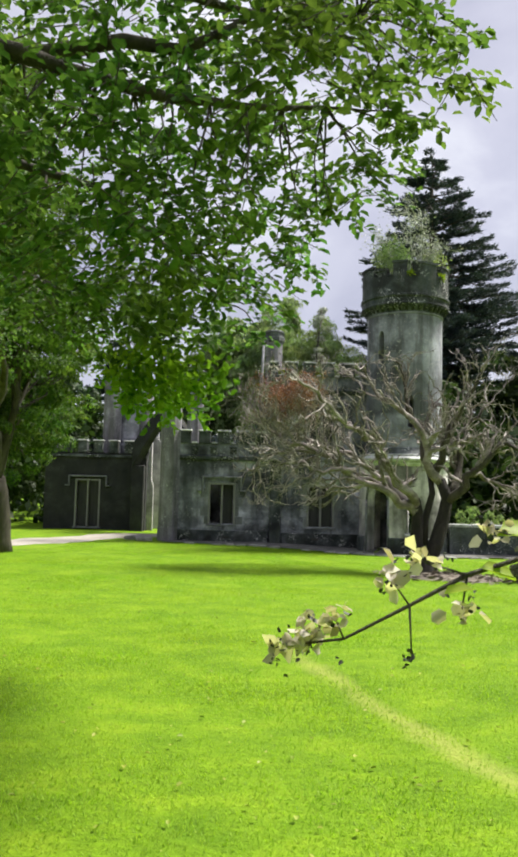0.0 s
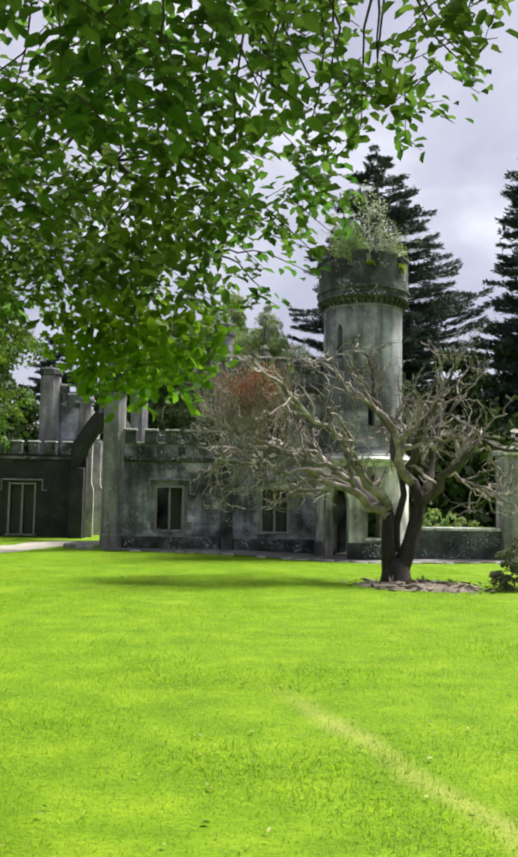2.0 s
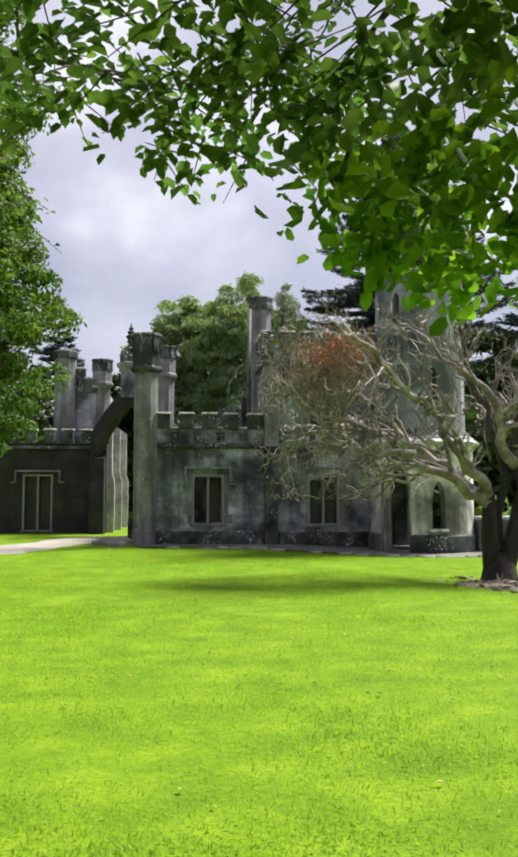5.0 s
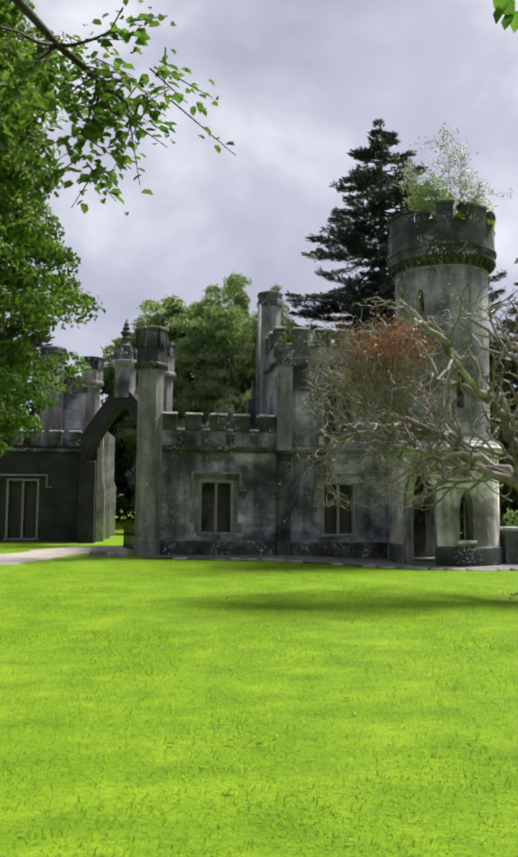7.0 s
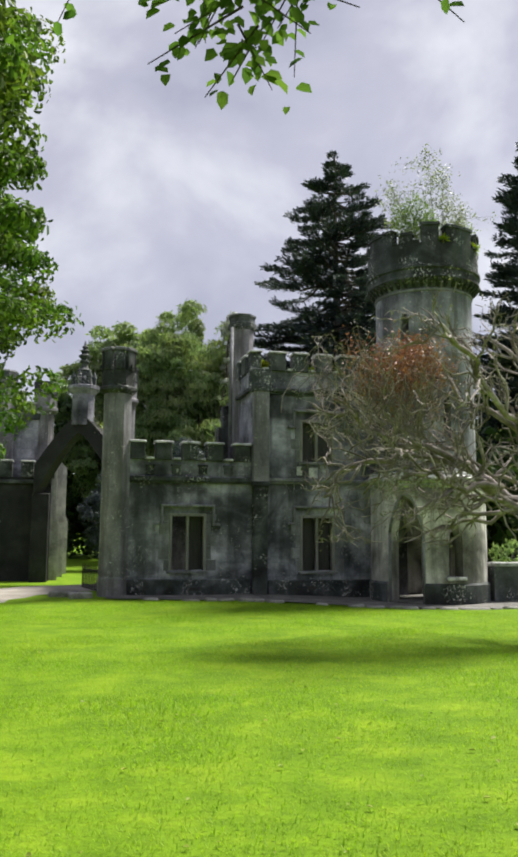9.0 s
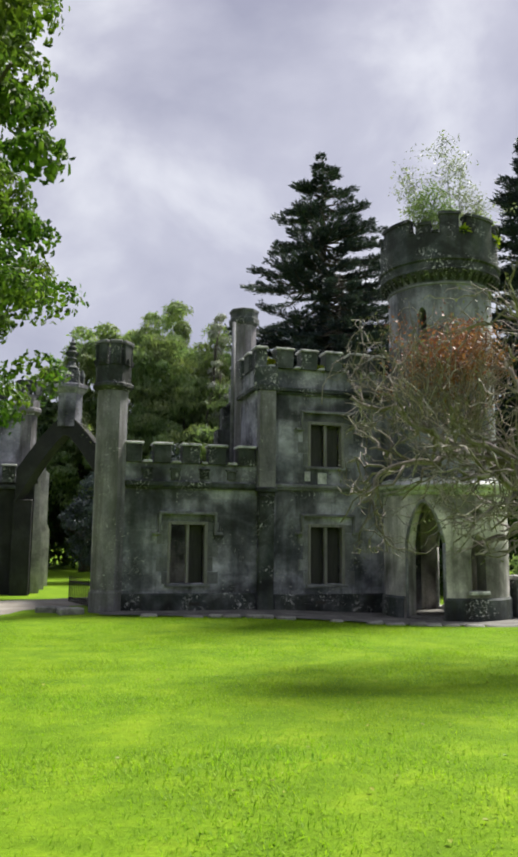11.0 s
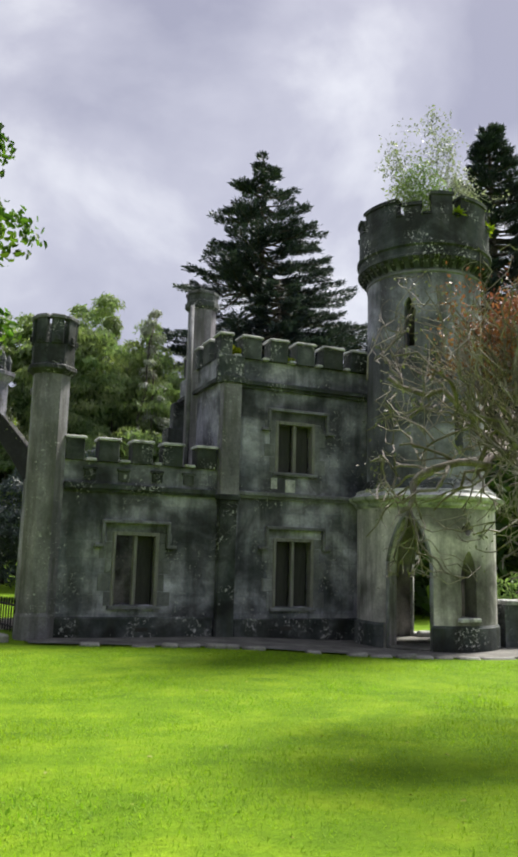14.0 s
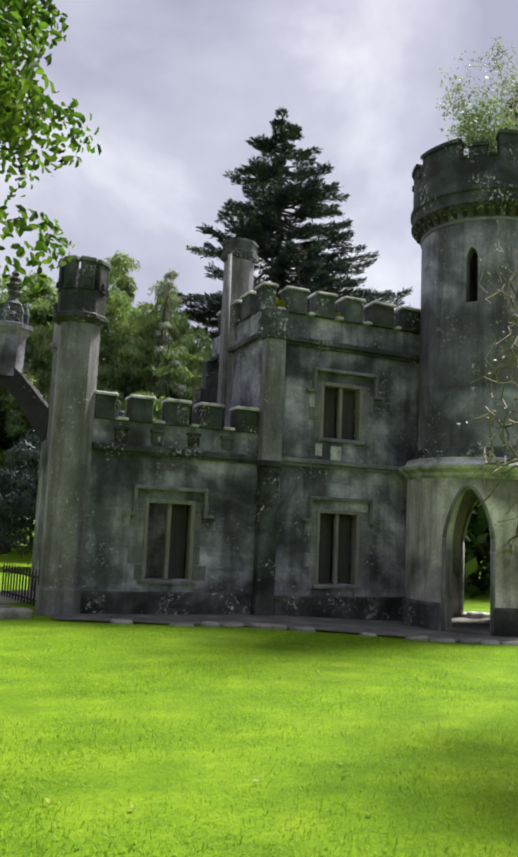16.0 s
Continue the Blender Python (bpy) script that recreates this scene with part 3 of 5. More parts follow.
def window(parent, x0, x1, z0, z1, y, lights=2, board=True, hood=None, transom=None, name="window", depth=0.16, stones=True):
    """A stone-framed window: frame, mullion, sill, recessed boards, and a label mould with dropped ends."""
    f = Shape()
    w = 0.055
    f.box(x0 - w, x0 + 0.012, y - 0.018, y + depth, z0 - 0.01, z1 + w, 0.01)
    f.box(x1 - 0.012, x1 + w, y - 0.018, y + depth, z0 - 0.01, z1 + w, 0.01)
    f.box(x0 + 0.012, x1 - 0.012, y - 0.018, y + depth, z1 - 0.012, z1 + w, 0.01)
    win = part(name, f, FRAME, parent)
    for i in range(1, lights):
        x = x0 + (x1 - x0) * i / lights
        m = Shape()
        m.box(x - 0.035, x + 0.035, y + 0.03, y + depth - 0.02, z0, z1, 0.012)
        part("mullion", m, FRAME, win)
    s = Shape()
    s.box(x0 - 0.11, x1 + 0.11, y - 0.06, y + depth, z0 - 0.075, z0 - 0.012, 0.015)
    part("sill", s, TRIM, win)
    if board:
        span = (x1 - x0) / lights
        for i in range(lights):
            a, b = x0 + i * span + 0.035, x0 + (i + 1) * span - 0.035
            p = Shape()
            p.box(a, b, y + depth + 0.02, y + depth + 0.045, z0, z1)
            if board is True or i in board:
                part("board", p, BOARD, win, "dull grey boarded light")
    # side stones of the surround, long and short in turn
    z, k = z0 - 0.02, 0
    while z < z1 - 0.1 and stones:
        hgt = min(0.29 + 0.03 * math.sin(k * 2.7 + x0), z1 + 0.05 - z)
        for e, o in ((x0 - w, -1), (x1 + w, 1)):
            wid = 0.24 if (k + (o > 0)) % 2 else 0.12
            q = Shape()
            q.box(min(e, e + o * wid), max(e, e + o * wid), y - 0.009, y + 0.05, z + 0.006, z + hgt - 0.006, 0.006)
            part("stone", q, TRIM, win)
        z += hgt
        k += 1
    if hood:
        h0, h1, zt, zd = hood
        h = Shape()
        t = 0.06
        h.box(h0, h1, y - 0.1, y + 0.02, zt - t, zt, 0.02)
        for e, o in ((h0, -1), (h1, 1)):
            a = e if o < 0 else e - t
            h.box(a, a + t, y - 0.085, y + 0.02, zd + 0.055, zt - t, 0.012)
            lo, hi = (e - 0.13, e + t) if o < 0 else (e - t, e + 0.13)
            h.box(lo, hi, y - 0.09, y + 0.02, zd, zd + 0.055, 0.012)
        part("hood_mould", h, TRIM, win, "square label mould with turned ends")
    return win


def build_lodge():
    lodge = thing("gate_lodge", (1.2, 28.0, 0), "weathered grey stucco castle lodge with battlements and blocked windows", "building")
    # single-storey wing
    s = Shape()
    s.panel(-2.3, 0.83, -0.3, 3.08, 0.42, flat_face(FY), [(-1.09, -0.32, const(0.49), const(1.76))])
    part("wing_wall", s, STUCCO, lodge)
    s = Shape()
    s.panel(FY + 0.42, 30.2, -0.3, 3.08, 0.4, side_face(-2.3))
    part("wing_side_wall", s, STUCCO, lodge)
    s = Shape()
    s.panel(-2.3, 0.9, -0.3, 3.08, 0.4, lambda u, d, z: (u, 30.6 - d, z))
    part("wing_back_wall", s, STUCCO, lodge)
    s = Shape()
    s.box(-1.9, 0.83, FY + 0.42, 30.2, 2.55, 2.7)
    part("wing_roof", s, INNER, lodge)
    s = Shape()
    s.box(-2.1, 0.8, FY - 0.09, FY + 0.01, 2.58, 2.68, 0.02)
    s.box(-2.1, 0.8, FY - 0.05, FY + 0.01, 2.53, 2.58, 0.01)
    part("string_course", s, MOSSY, lodge)
    s = Shape()
    s.box(-2.2, 0.83, FY - 0.07, FY + 0.01, -0.3, 0.28, 0.03)
    part("plinth", s, MOSSY, lodge)
    xs = [(-2.1, -1.76), (-1.5, -1.12), (-0.87, -0.48), (-0.27, 0.12), (0.4, 0.8)]
    for a, b in xs:
        merlon(lodge, a, b, FY - 0.05, FY + 0.3, 3.085, 3.53)
    for (a, b), (c, d) in zip(xs, xs[1:]):
        crenel_sill(lodge, b + 0.035, c - 0.035, FY - 0.05, FY + 0.3, 3.085)
    # wing parapet apron with small relief blocks below the crenels
    for k, x in enumerate((-1.62, -1.0, -0.36, 0.26)):
        s = Shape()
        s.box(x - 0.14, x + 0.12, FY - 0.055, FY + 0.01, 2.93, 2.98, 0.012)
        s.box(x - 0.11, x + 0.10, FY - 0.03, FY + 0.01, 2.75, 2.93, 0.012)
        part("relief_block", s, MOSSY, lodge)
    window(lodge, -1.09, -0.32, 0.49, 1.76, FY, hood=(-1.36, -0.07, 2.03, 1.53), board=(1,))
    # vent slots near the ground: dark plates painted as the shade inside them
    for x in (-0.55, 2.35):
        s = Shape()
        s.box(x - 0.12, x + 0.12, FY - 0.085, FY - 0.06, 0.02, 0.09)
        part("vent", s, INNER, lodge, "dark plate as the shade in a vent slot")

    # two-storey block
    bx0, bx1 = 0.83, 4.9
    s = Shape()
    s.panel(bx0, bx1, -0.4, 5.38, 0.45, flat_face(FY), [(2.12, 2.91, const(0.46), const(1.75)), (2.12, 2.9, const(3.13), const(4.12))])
    part("front_wall", s, STUCCO, lodge)
    s = Shape()
    s.panel(FY + 0.45, 28.1, -0.3, 5.38, 0.45, side_face(bx0))
    part("side_wall", s, STUCCO, lodge)
    s = Shape()
    s.panel(FY + 0.45, 28.1, -0.4, 5.38, 0.45, east_face(bx1))
    part("east_wall", s, STUCCO, lodge)
    s = Shape()
    s.panel(bx0, bx1, -0.4, 5.38, 0.4, lambda u, d, z: (u, 28.5 - d, z))
    part("back_wall", s, STUCCO, lodge)
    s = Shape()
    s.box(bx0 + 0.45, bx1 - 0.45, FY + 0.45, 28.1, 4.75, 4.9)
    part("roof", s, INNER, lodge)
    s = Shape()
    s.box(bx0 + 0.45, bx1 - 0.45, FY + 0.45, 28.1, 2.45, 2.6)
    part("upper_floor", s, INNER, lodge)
    # cornice under the parapet, string between the storeys, plinth
    s = Shape()
    s.box(1.24, 4.4, FY - 0.11, FY + 0.01, 4.84, 4.93, 0.02)
    s.box(1.24, 4.4, FY - 0.06, FY + 0.01, 4.78, 4.84, 0.01)
    part("cornice", s, MOSSY, lodge)
    s = Shape()
    s.box(bx0 - 0.1, bx0 + 0.0, FY - 0.0, 28.4, 4.84, 4.93, 0.02)
    part("side_cornice", s, MOSSY, lodge)
    s = Shape()
    s.box(1.24, 4.2, FY - 0.1, FY + 0.01, 2.62, 2.70, 0.02)
    s.box(1.24, 4.2, FY - 0.05, FY + 0.01, 2.56, 2.62, 0.01)
    part("string_course", s, TRIM, lodge)
    s = Shape()
    s.box(1.24, 4.1, FY - 0.07, FY + 0.01, -0.4, 0.24, 0.03)
    part("plinth", s, MOSSY, lodge)
    xs = [(0.78, 1.04), (1.27, 1.68), (1.88, 2.27), (2.48, 2.89), (3.1, 3.57), (3.76, 4.3)]
    for a, b in xs:
        merlon(lodge, a, b, FY - 0.08, FY + 0.28, 5.385, 5.86)
    for (a, b), (c, d) in zip(xs, xs[1:]):
        crenel_sill(lodge, b + 0.035, c - 0.035, FY - 0.08, FY + 0.28, 5.385)
    y = FY + 0.55
    while y < 28.1:
        merlon(lodge, bx0 - 0.06, bx0 + 0.3, y, y + 0.42, 5.385, 5.86)
        y += 0.68
    # corner pilaster on a stepped corbel
    s = Shape()
    s.box(0.84, 1.23, FY - 0.2, FY + 0.02, 2.6, 4.82, 0.015)
    part("pilaster", s, SHAFT, lodge)
    s = Shape()
    s.box(0.86, 1.21, FY - 0.17, FY + 0.02, -0.35, 2.34, 0.015)
    part("pilaster_base", s, MOSSY, lodge, "black-stained lower pilaster")
    s = Shape()
    s.box(0.81, 1.26, FY - 0.24, FY + 0.02, 2.5, 2.6, 0.025)
    s.box(0.84, 1.23, FY - 0.2, FY + 0.02, 2.4, 2.5, 0.02)
    s.box(0.85, 1.22, FY - 0.185, FY + 0.02, 2.34, 2.4, 0.02)
    part("corbel", s, MOSSY, lodge)
    s = Shape()
    s.box(0.79, 1.28, FY - 0.24, FY + 0.02, 4.82, 4.95, 0.02)
    s.box(0.74, 1.3, FY - 0.13, FY + 0.02, 4.95, 5.4, 0.02)
    part("pilaster_head", s, MOSSY, lodge)
    window(lodge, 2.12, 2.91, 0.46, 1.75, FY, hood=(1.88, 3.2, 2.03, 1.57))
    window(lodge, 2.12, 2.9, 3.13, 4.12, FY, hood=(1.88, 3.25, 4.42, 3.95), name="upper_window")
    # flaking apron under the upper window
    for x0, x1, z0, z1 in ((1.98, 2.12, 2.78, 3.0), (2.3, 2.52, 2.72, 2.98)):
        s = Shape()
        s.box(x0, x1, FY - 0.022, FY + 0.01, z0, z1, 0.01)
        part("patch", s, COPING, lodge, "bare pale patch of render")
    # floors coloured dark so the open window shows an unlit room
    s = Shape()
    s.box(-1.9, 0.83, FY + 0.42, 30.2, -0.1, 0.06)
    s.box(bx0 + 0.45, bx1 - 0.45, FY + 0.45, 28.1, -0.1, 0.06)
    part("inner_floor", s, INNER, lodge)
    # chimney stack
    ch = Shape()
    ch.turned(0.95, 27.45, [(0.31, 3.0), (0.31, 6.78)], 8, math.pi / 8)
    stack = part("chimney", ch, SHAFT, lodge)
    c = Shape()
    c.turned(0.95, 27.45, [(0.32, 6.78), (0.39, 6.84), (0.39, 6.95), (0.35, 6.98), (0.35, 7.1), (0.38, 7.13), (0.38, 7.18), (0.28, 7.22)], 8, math.pi / 8)
    part("chimney_cap", c, MOSSY, stack, "moss-dark octagonal chimney cap")
    p = Shape()
    p.tube([(0.5, 26.75, 3.0), (0.5, 26.75, 5.0), (0.58, 27.0, 6.75)], [0.05, 0.05, 0.05], 8)
    part("flue_pipe", p, TRIM, stack, smooth=True)
    # small stepped buttress stage behind the chimney
    s = Shape()
    s.box(0.42, 0.83, 27.95, 28.4, 2.7, 4.2, 0.02)
    s.box(0.56, 0.83, 28.0, 28.35, 4.2, 4.8, 0.03)
    part("stepped_buttress", s, MOSSY, lodge)
    # rear turret of the wing, from which the arch springs
    rx, ry = REAR
    s = Shape()
    s.turned(rx, ry, [(0.32, -0.2), (0.32, 5.05), (0.42, 5.14), (0.42, 5.22), (0.36, 5.26), (0.36, 5.72)], 8, math.pi / 8)
    tr = part("rear_turret", s, SHAFT, lodge)
    for i in range(8):
        a = 2 * math.pi * i / 8
        m = Matrix.Translation((rx + 0.3 * math.cos(a), ry + 0.3 * math.sin(a), 0)) @ Matrix.Rotation(a + math.pi / 2, 4, "Z")
        s = Shape()
        s.box(-0.1, 0.1, -0.06, 0.05, 5.725, 6.1, 0.015, m)
        s.box(-0.12, 0.12, -0.08, 0.07, 6.1, 6.16, 0.015, m)
        part("turret_merlon", s, MOSSY, tr)
    return lodge


build_lodge()


# ---- round tower with the porch ----
TX, TY = 5.03, 24.84


def round_wall(r):
    """Place on a drum; u is the angle in degrees from the direction -y towards +x."""
    def place(u, d, z):
        a = radians(u)
        return (TX + (r - d) * math.sin(a), TY - (r - d) * math.cos(a), z)
    return place


def build_tower():
    t = thing("round_tower", (TX, TY, -0.2), "round stained-render tower with battlements and an arched porch", "tower")
    quat_mid, quat_z = 0.5, 2.04

    def lobes(u):
        """Half the height of the four-lobed opening."""
        x = abs((u - quat_mid) / 5.6)
        if x >= 1:
            return 0.0
        side = math.sqrt(max(0.0, 0.2 - (x - 0.55) ** 2)) if x > 0.1 else 0.0
        top = 0.55 + math.sqrt(max(0.0, 0.2 - x * x)) if x < 0.447 else 0.0
        return 0.135 * max(side, top)

    def q_lo(u):
        return quat_z - lobes(u)

    def q_hi(u):
        return quat_z + lobes(u)

    s = Shape()
    s.panel(-180, 180, -0.35, 2.62, 0.3, round_wall(1.37),
            [(-65, -30, const(-0.34), pointed(-65, -30, 1.4, 2.28)),
             (-6.5, 8, const(0.42), pointed(-6.5, 8, 1.2, 1.62)),
             (-5.1, 6.1, q_lo, q_hi),
             (126, 161, const(-0.34), pointed(126, 161, 1.3, 2.2))], step=6)
    part("porch_drum", s, PORCH, t, "sunlit cream render with dark stains", smooth=False)
    s = Shape()
    s.panel(-180, 180, 2.62, 7.2, 0.3, round_wall(1.18),
            [(-53.5, -43, const(5.6), pointed(-53.5, -43, 6.45, 6.62)), (-5.5, 4, const(3.6), pointed(-5.5, 4, 4.35, 4.58))], step=6)
    part("upper_drum", s, DRUM, t)
    # floor over the porch and in the shaft, coloured dark for the unlit inside
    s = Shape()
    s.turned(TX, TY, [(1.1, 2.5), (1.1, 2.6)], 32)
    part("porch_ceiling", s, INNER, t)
    s = Shape()
    s.turned(TX, TY, [(0.9, 7.9), (0.9, 8.0)], 32)
    part("tower_roof", s, MOSSY, t)
    # ringed cornice over the porch
    s = Shape()
    s.turned(TX, TY, [(1.37, 2.42), (1.43, 2.47), (1.43, 2.52), (1.53, 2.58), (1.55, 2.64), (1.47, 2.68), (1.40, 2.72), (1.40, 2.77), (1.36, 2.79)], 48, caps=False)
    part("cornice", s, COPING, t, "lichen-white ringed cornice", smooth=False)
    s = Shape()
    s.turned(TX, TY, [(1.37, 2.785), (1.28, 2.87), (1.21, 2.97), (1.175, 3.0)], 48, caps=False)
    part("weathering", s, MOSSY, t)
    s = Shape()
    s.turned(TX, TY, [(1.375, -0.38), (1.42, -0.36), (1.42, 0.22), (1.37, 0.27)], 48, caps=False)
    keep = []
    for f in s.f:
        c = sum((Vector(s.v[i]) for i in f), Vector()) / 4
        a = math.degrees(math.atan2(c.x - TX, -(c.y - TY)))
        if not (-67 < a < -28 or 124 < a < 163):
            keep.append(f)
    s.f = keep
    part("plinth", s, MOSSY, t)
    # corbel table
    s = Shape()
    s.turned(TX, TY, [(1.17, 7.1), (1.21, 7.12), (1.21, 7.16), (1.18, 7.17)], 48, caps=False)
    part("corbel_ring", s, TRIM, t)
    s = Shape()
    s.turned(TX, TY, [(1.17, 7.15), (1.2, 7.24), (1.27, 7.34), (1.34, 7.385)], 48, caps=False)
    part("corbel_backing", s, MOSSY, t)
    c = Shape()
    c.loft([[(-0.035, 0.02, 7.2), (0.035, 0.02, 7.2), (0.035, 0.06, 7.2), (-0.035, 0.06, 7.2)],
            [(-0.04, -0.06, 7.26), (0.04, -0.06, 7.26), (0.04, 0.06, 7.26), (-0.04, 0.06, 7.26)],
            [(-0.045, -0.15, 7.33), (0.045, -0.15, 7.33), (0.045, 0.06, 7.33), (-0.045, 0.06, 7.33)],
            [(-0.045, -0.165, 7.4), (0.045, -0.165, 7.4), (0.045, 0.06, 7.4), (-0.045, 0.06, 7.4)]])
    shared = c.mesh("corbel")
    shared.materials.append(MOSSY)
    for i in range(40):
        a = 2 * math.pi * i / 40
        ob = new("corbel", shared)
        ob.parent = t
        ob.location = (1.2 * math.sin(a), -1.2 * math.cos(a), 0.2)
        ob.rotation_euler = (0, 0, a)
    s = Shape()
    s.panel(-180, 180, 7.38, 8.25, 0.22, round_wall(1.36), step=6)
    part("parapet", s, MOSSY, t, "moss-green dark parapet")
    s = Shape()
    s.turned(TX, TY, [(1.355, 7.385), (1.39, 7.39), (1.39, 7.43), (1.365, 7.45), (1.365, 7.6), (1.41, 7.63), (1.41, 7.69), (1.365, 7.71)], 48, caps=False)
    part("parapet_string", s, MOSSY, t)
    teeth = [(-95, -57, 8.58), (-50, -36, 8.45), (-27, -9, 8.66), (-1, 33, 8.62), (44, 66, 8.6), (77, 112, 8.62), (122, 150, 8.55), (160, 192, 8.6), (203, 232, 8.6), (242, 256, 8.5)]
    for (a, b, h), nxt in zip(teeth, teeth[1:] + [(265, 0, 0)]):
        s = Shape()
        s.panel(a, b, 8.254, h, 0.22, round_wall(1.36), step=6)
        m = part("merlon", s, MOSSY, t)
        s = Shape()
        s.panel(a - 1, b + 1, h + 0.002, h + 0.07, 0.3, round_wall(1.40), step=6)
        part("coping", s, MOSSY, m)
        s = Shape()
        s.panel(b + 1.2, nxt[0] - 1.2, 8.254, 8.3, 0.28, round_wall(1.39), step=6)
        part("sill", s, MOSSY, t)
    # door surround and threshold
    s = Shape()
    for e in (-65, -30):
        a = radians(e)
        px, py = TX + 1.37 * math.sin(a), TY - 1.37 * math.cos(a)
        s.tube([(px, py, -0.3), (px, py, 1.4)], [0.035, 0.035], 8)
    pts = []
    hi = pointed(-65, -30, 1.4, 2.28)
    for i in range(25):
        u = -65 + 35 * i / 24
        a = radians(u)
        pts.append((TX + 1.37 * math.sin(a), TY - 1.37 * math.cos(a), hi(u)))
    s.tube(pts, [0.035] * 25, 8)
    part("door_moulding", s, TRIM, t, smooth=True)
    s = Shape()
    for k in (126, 161):
        a = radians(k)
        px, py = TX + 1.08 * math.sin(a), TY - 1.08 * math.cos(a)
        s.tube([(px, py, -0.2), (px, py, 1.4)], [0.045, 0.045], 8)
    hi = pointed(126, 161, 1.3, 2.2)
    s.tube([(TX + 1.08 * math.sin(radians(126 + 35 * i / 16)), TY - 1.08 * math.cos(radians(126 + 35 * i / 16)), hi(126 + 35 * i / 16)) for i in range(17)], [0.045] * 17, 8)
    part("rear_door_moulding", s, COPING, t, "pale moulded rear doorway", smooth=True)
    s = Shape()
    s.turned(TX, TY, [(1.36, -0.34), (1.36, -0.16), (1.3, -0.14)], 40)
    part("porch_floor", s, FLAG, t)
    s = Shape()
    s.box(5.35, 6.05, 25.7, 26.05, -0.14, -0.06, 0.02)
    s.box(5.4, 5.7, 25.55, 25.75, -0.14, -0.02, 0.03)
    part("threshold", s, COPING, t, "broken pale threshold stones")
    # lancet and small slit sills
    s = Shape()
    a = radians(0.8)
    s.box(-0.24, 0.24, -0.06, 0.15, 0.34, 0.41, 0.02, Matrix.Translation((TX + 1.37 * math.sin(a), TY - 1.37 * math.cos(a), 0)) @ Matrix.Rotation(a, 4, "Z"))
    part("lancet_sill", s, COPING, t)
    return t


build_tower()


# ---- gate turret, archway, gate leaf ----
def build_gate():
    cx, cy = -2.42, 25.86
    g = thing("gate_turret", (cx, cy, 0), "tall pale octagonal gate turret with a dark crown of merlons", "turret", "gateway")
    s = Shape()
    s.turned(cx, cy, [(0.37, -0.2), (0.37, 0.3), (0.345, 0.36), (0.345, 4.62)], 8, math.pi / 8)
    part("shaft", s, SHAFT, g)
    s = Shape()
    s.turned(cx, cy, [(0.35, 4.6), (0.46, 4.68), (0.46, 4.74), (0.40, 4.78), (0.40, 5.15)], 8, math.pi / 8)
    part("crown", s, MOSSY, g, "dark moulded crown")
    for i in range(8):
        a = 2 * math.pi * i / 8
        m = Matrix.Translation((cx + 0.34 * math.cos(a), cy + 0.34 * math.sin(a), 0)) @ Matrix.Rotation(a + math.pi / 2, 4, "Z")
        s = Shape()
        s.box(-0.11, 0.11, -0.06, 0.05, 5.155, 5.62, 0.015, m)
        mer = part("merlon", s, MOSSY, g)
        s = Shape()
        s.box(-0.135, 0.135, -0.085, 0.07, 5.62, 5.69, 0.02, m)
        part("coping", s, TRIM, mer)
        s = Shape()
        s.box(-0.04, 0.04, -0.10, -0.05, 5.2, 5.3, 0.015, m)
        part("boss", s, MOSSY, mer)
    # arch from the turret to the far lodge
    A, B = Vector((-2.05, 30.5, 0)), Vector((-4.36, 31.62, 0))
    arch = thing("gateway_arch", ((A + B) / 2)[:], "dark pointed stone arch with ferns spanning the drive", "arch", "gateway")
    d = (B - A).normalized()
    n = Vector((-d.y, d.x, 0))
    L = (B - A).length
    CROWN = 0.46

    def lower(u):
        return 4.28 - 1.25 * abs(u - CROWN * L) ** 1.25

    s = Shape()
    rings = []
    N = 36
    for i in range(N + 1):
        u = L * i / N
        z0 = lower(u)
        z1 = z0 + 0.56 + 0.26 * abs(u - CROWN * L)
        p = A + d * u
        w = 0.24
        rings.append([p - n * w + Vector((0, 0, z0)), p + n * w + Vector((0, 0, z0)), p + n * w + Vector((0, 0, z1)), p - n * w + Vector((0, 0, z1))])
    s.loft(rings)
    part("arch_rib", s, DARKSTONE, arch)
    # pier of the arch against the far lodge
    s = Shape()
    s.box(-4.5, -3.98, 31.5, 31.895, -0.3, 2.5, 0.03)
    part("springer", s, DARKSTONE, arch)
    ap = A + d * (L * CROWN)
    s = Shape()
    s.turned(ap.x, ap.y, [(0.35, 4.5), (0.35, 5.42), (0.44, 5.52), (0.5, 5.58), (0.5, 5.67), (0.34, 5.72)], 8, math.pi / 8)
    ped = part("pedestal", s, STUCCO, arch, "grey octagonal pedestal above the arch")
    s = Shape()
    s.turned(ap.x, ap.y, [(r, 5.7 + h) for r, h in ((0.3, 0.0), (0.26, 0.15), (0.29, 0.2), (0.22, 0.25), (0.2, 0.42), (0.24, 0.47), (0.13, 0.55), (0.09, 0.68), (0.16, 0.74), (0.1, 0.79),
                                                     (0.15, 0.86), (0.19, 0.92), (0.09, 1.0), (0.13, 1.07), (0.06, 1.14), (0.09, 1.2), (0.035, 1.27), (0.015, 1.38))], 10)
    part("pinnacle", s, MOSSY, ped, "knobbed crocketed stone pinnacle")
    for i in range(6):
        a = 2 * math.pi * i / 6
        s = Shape()
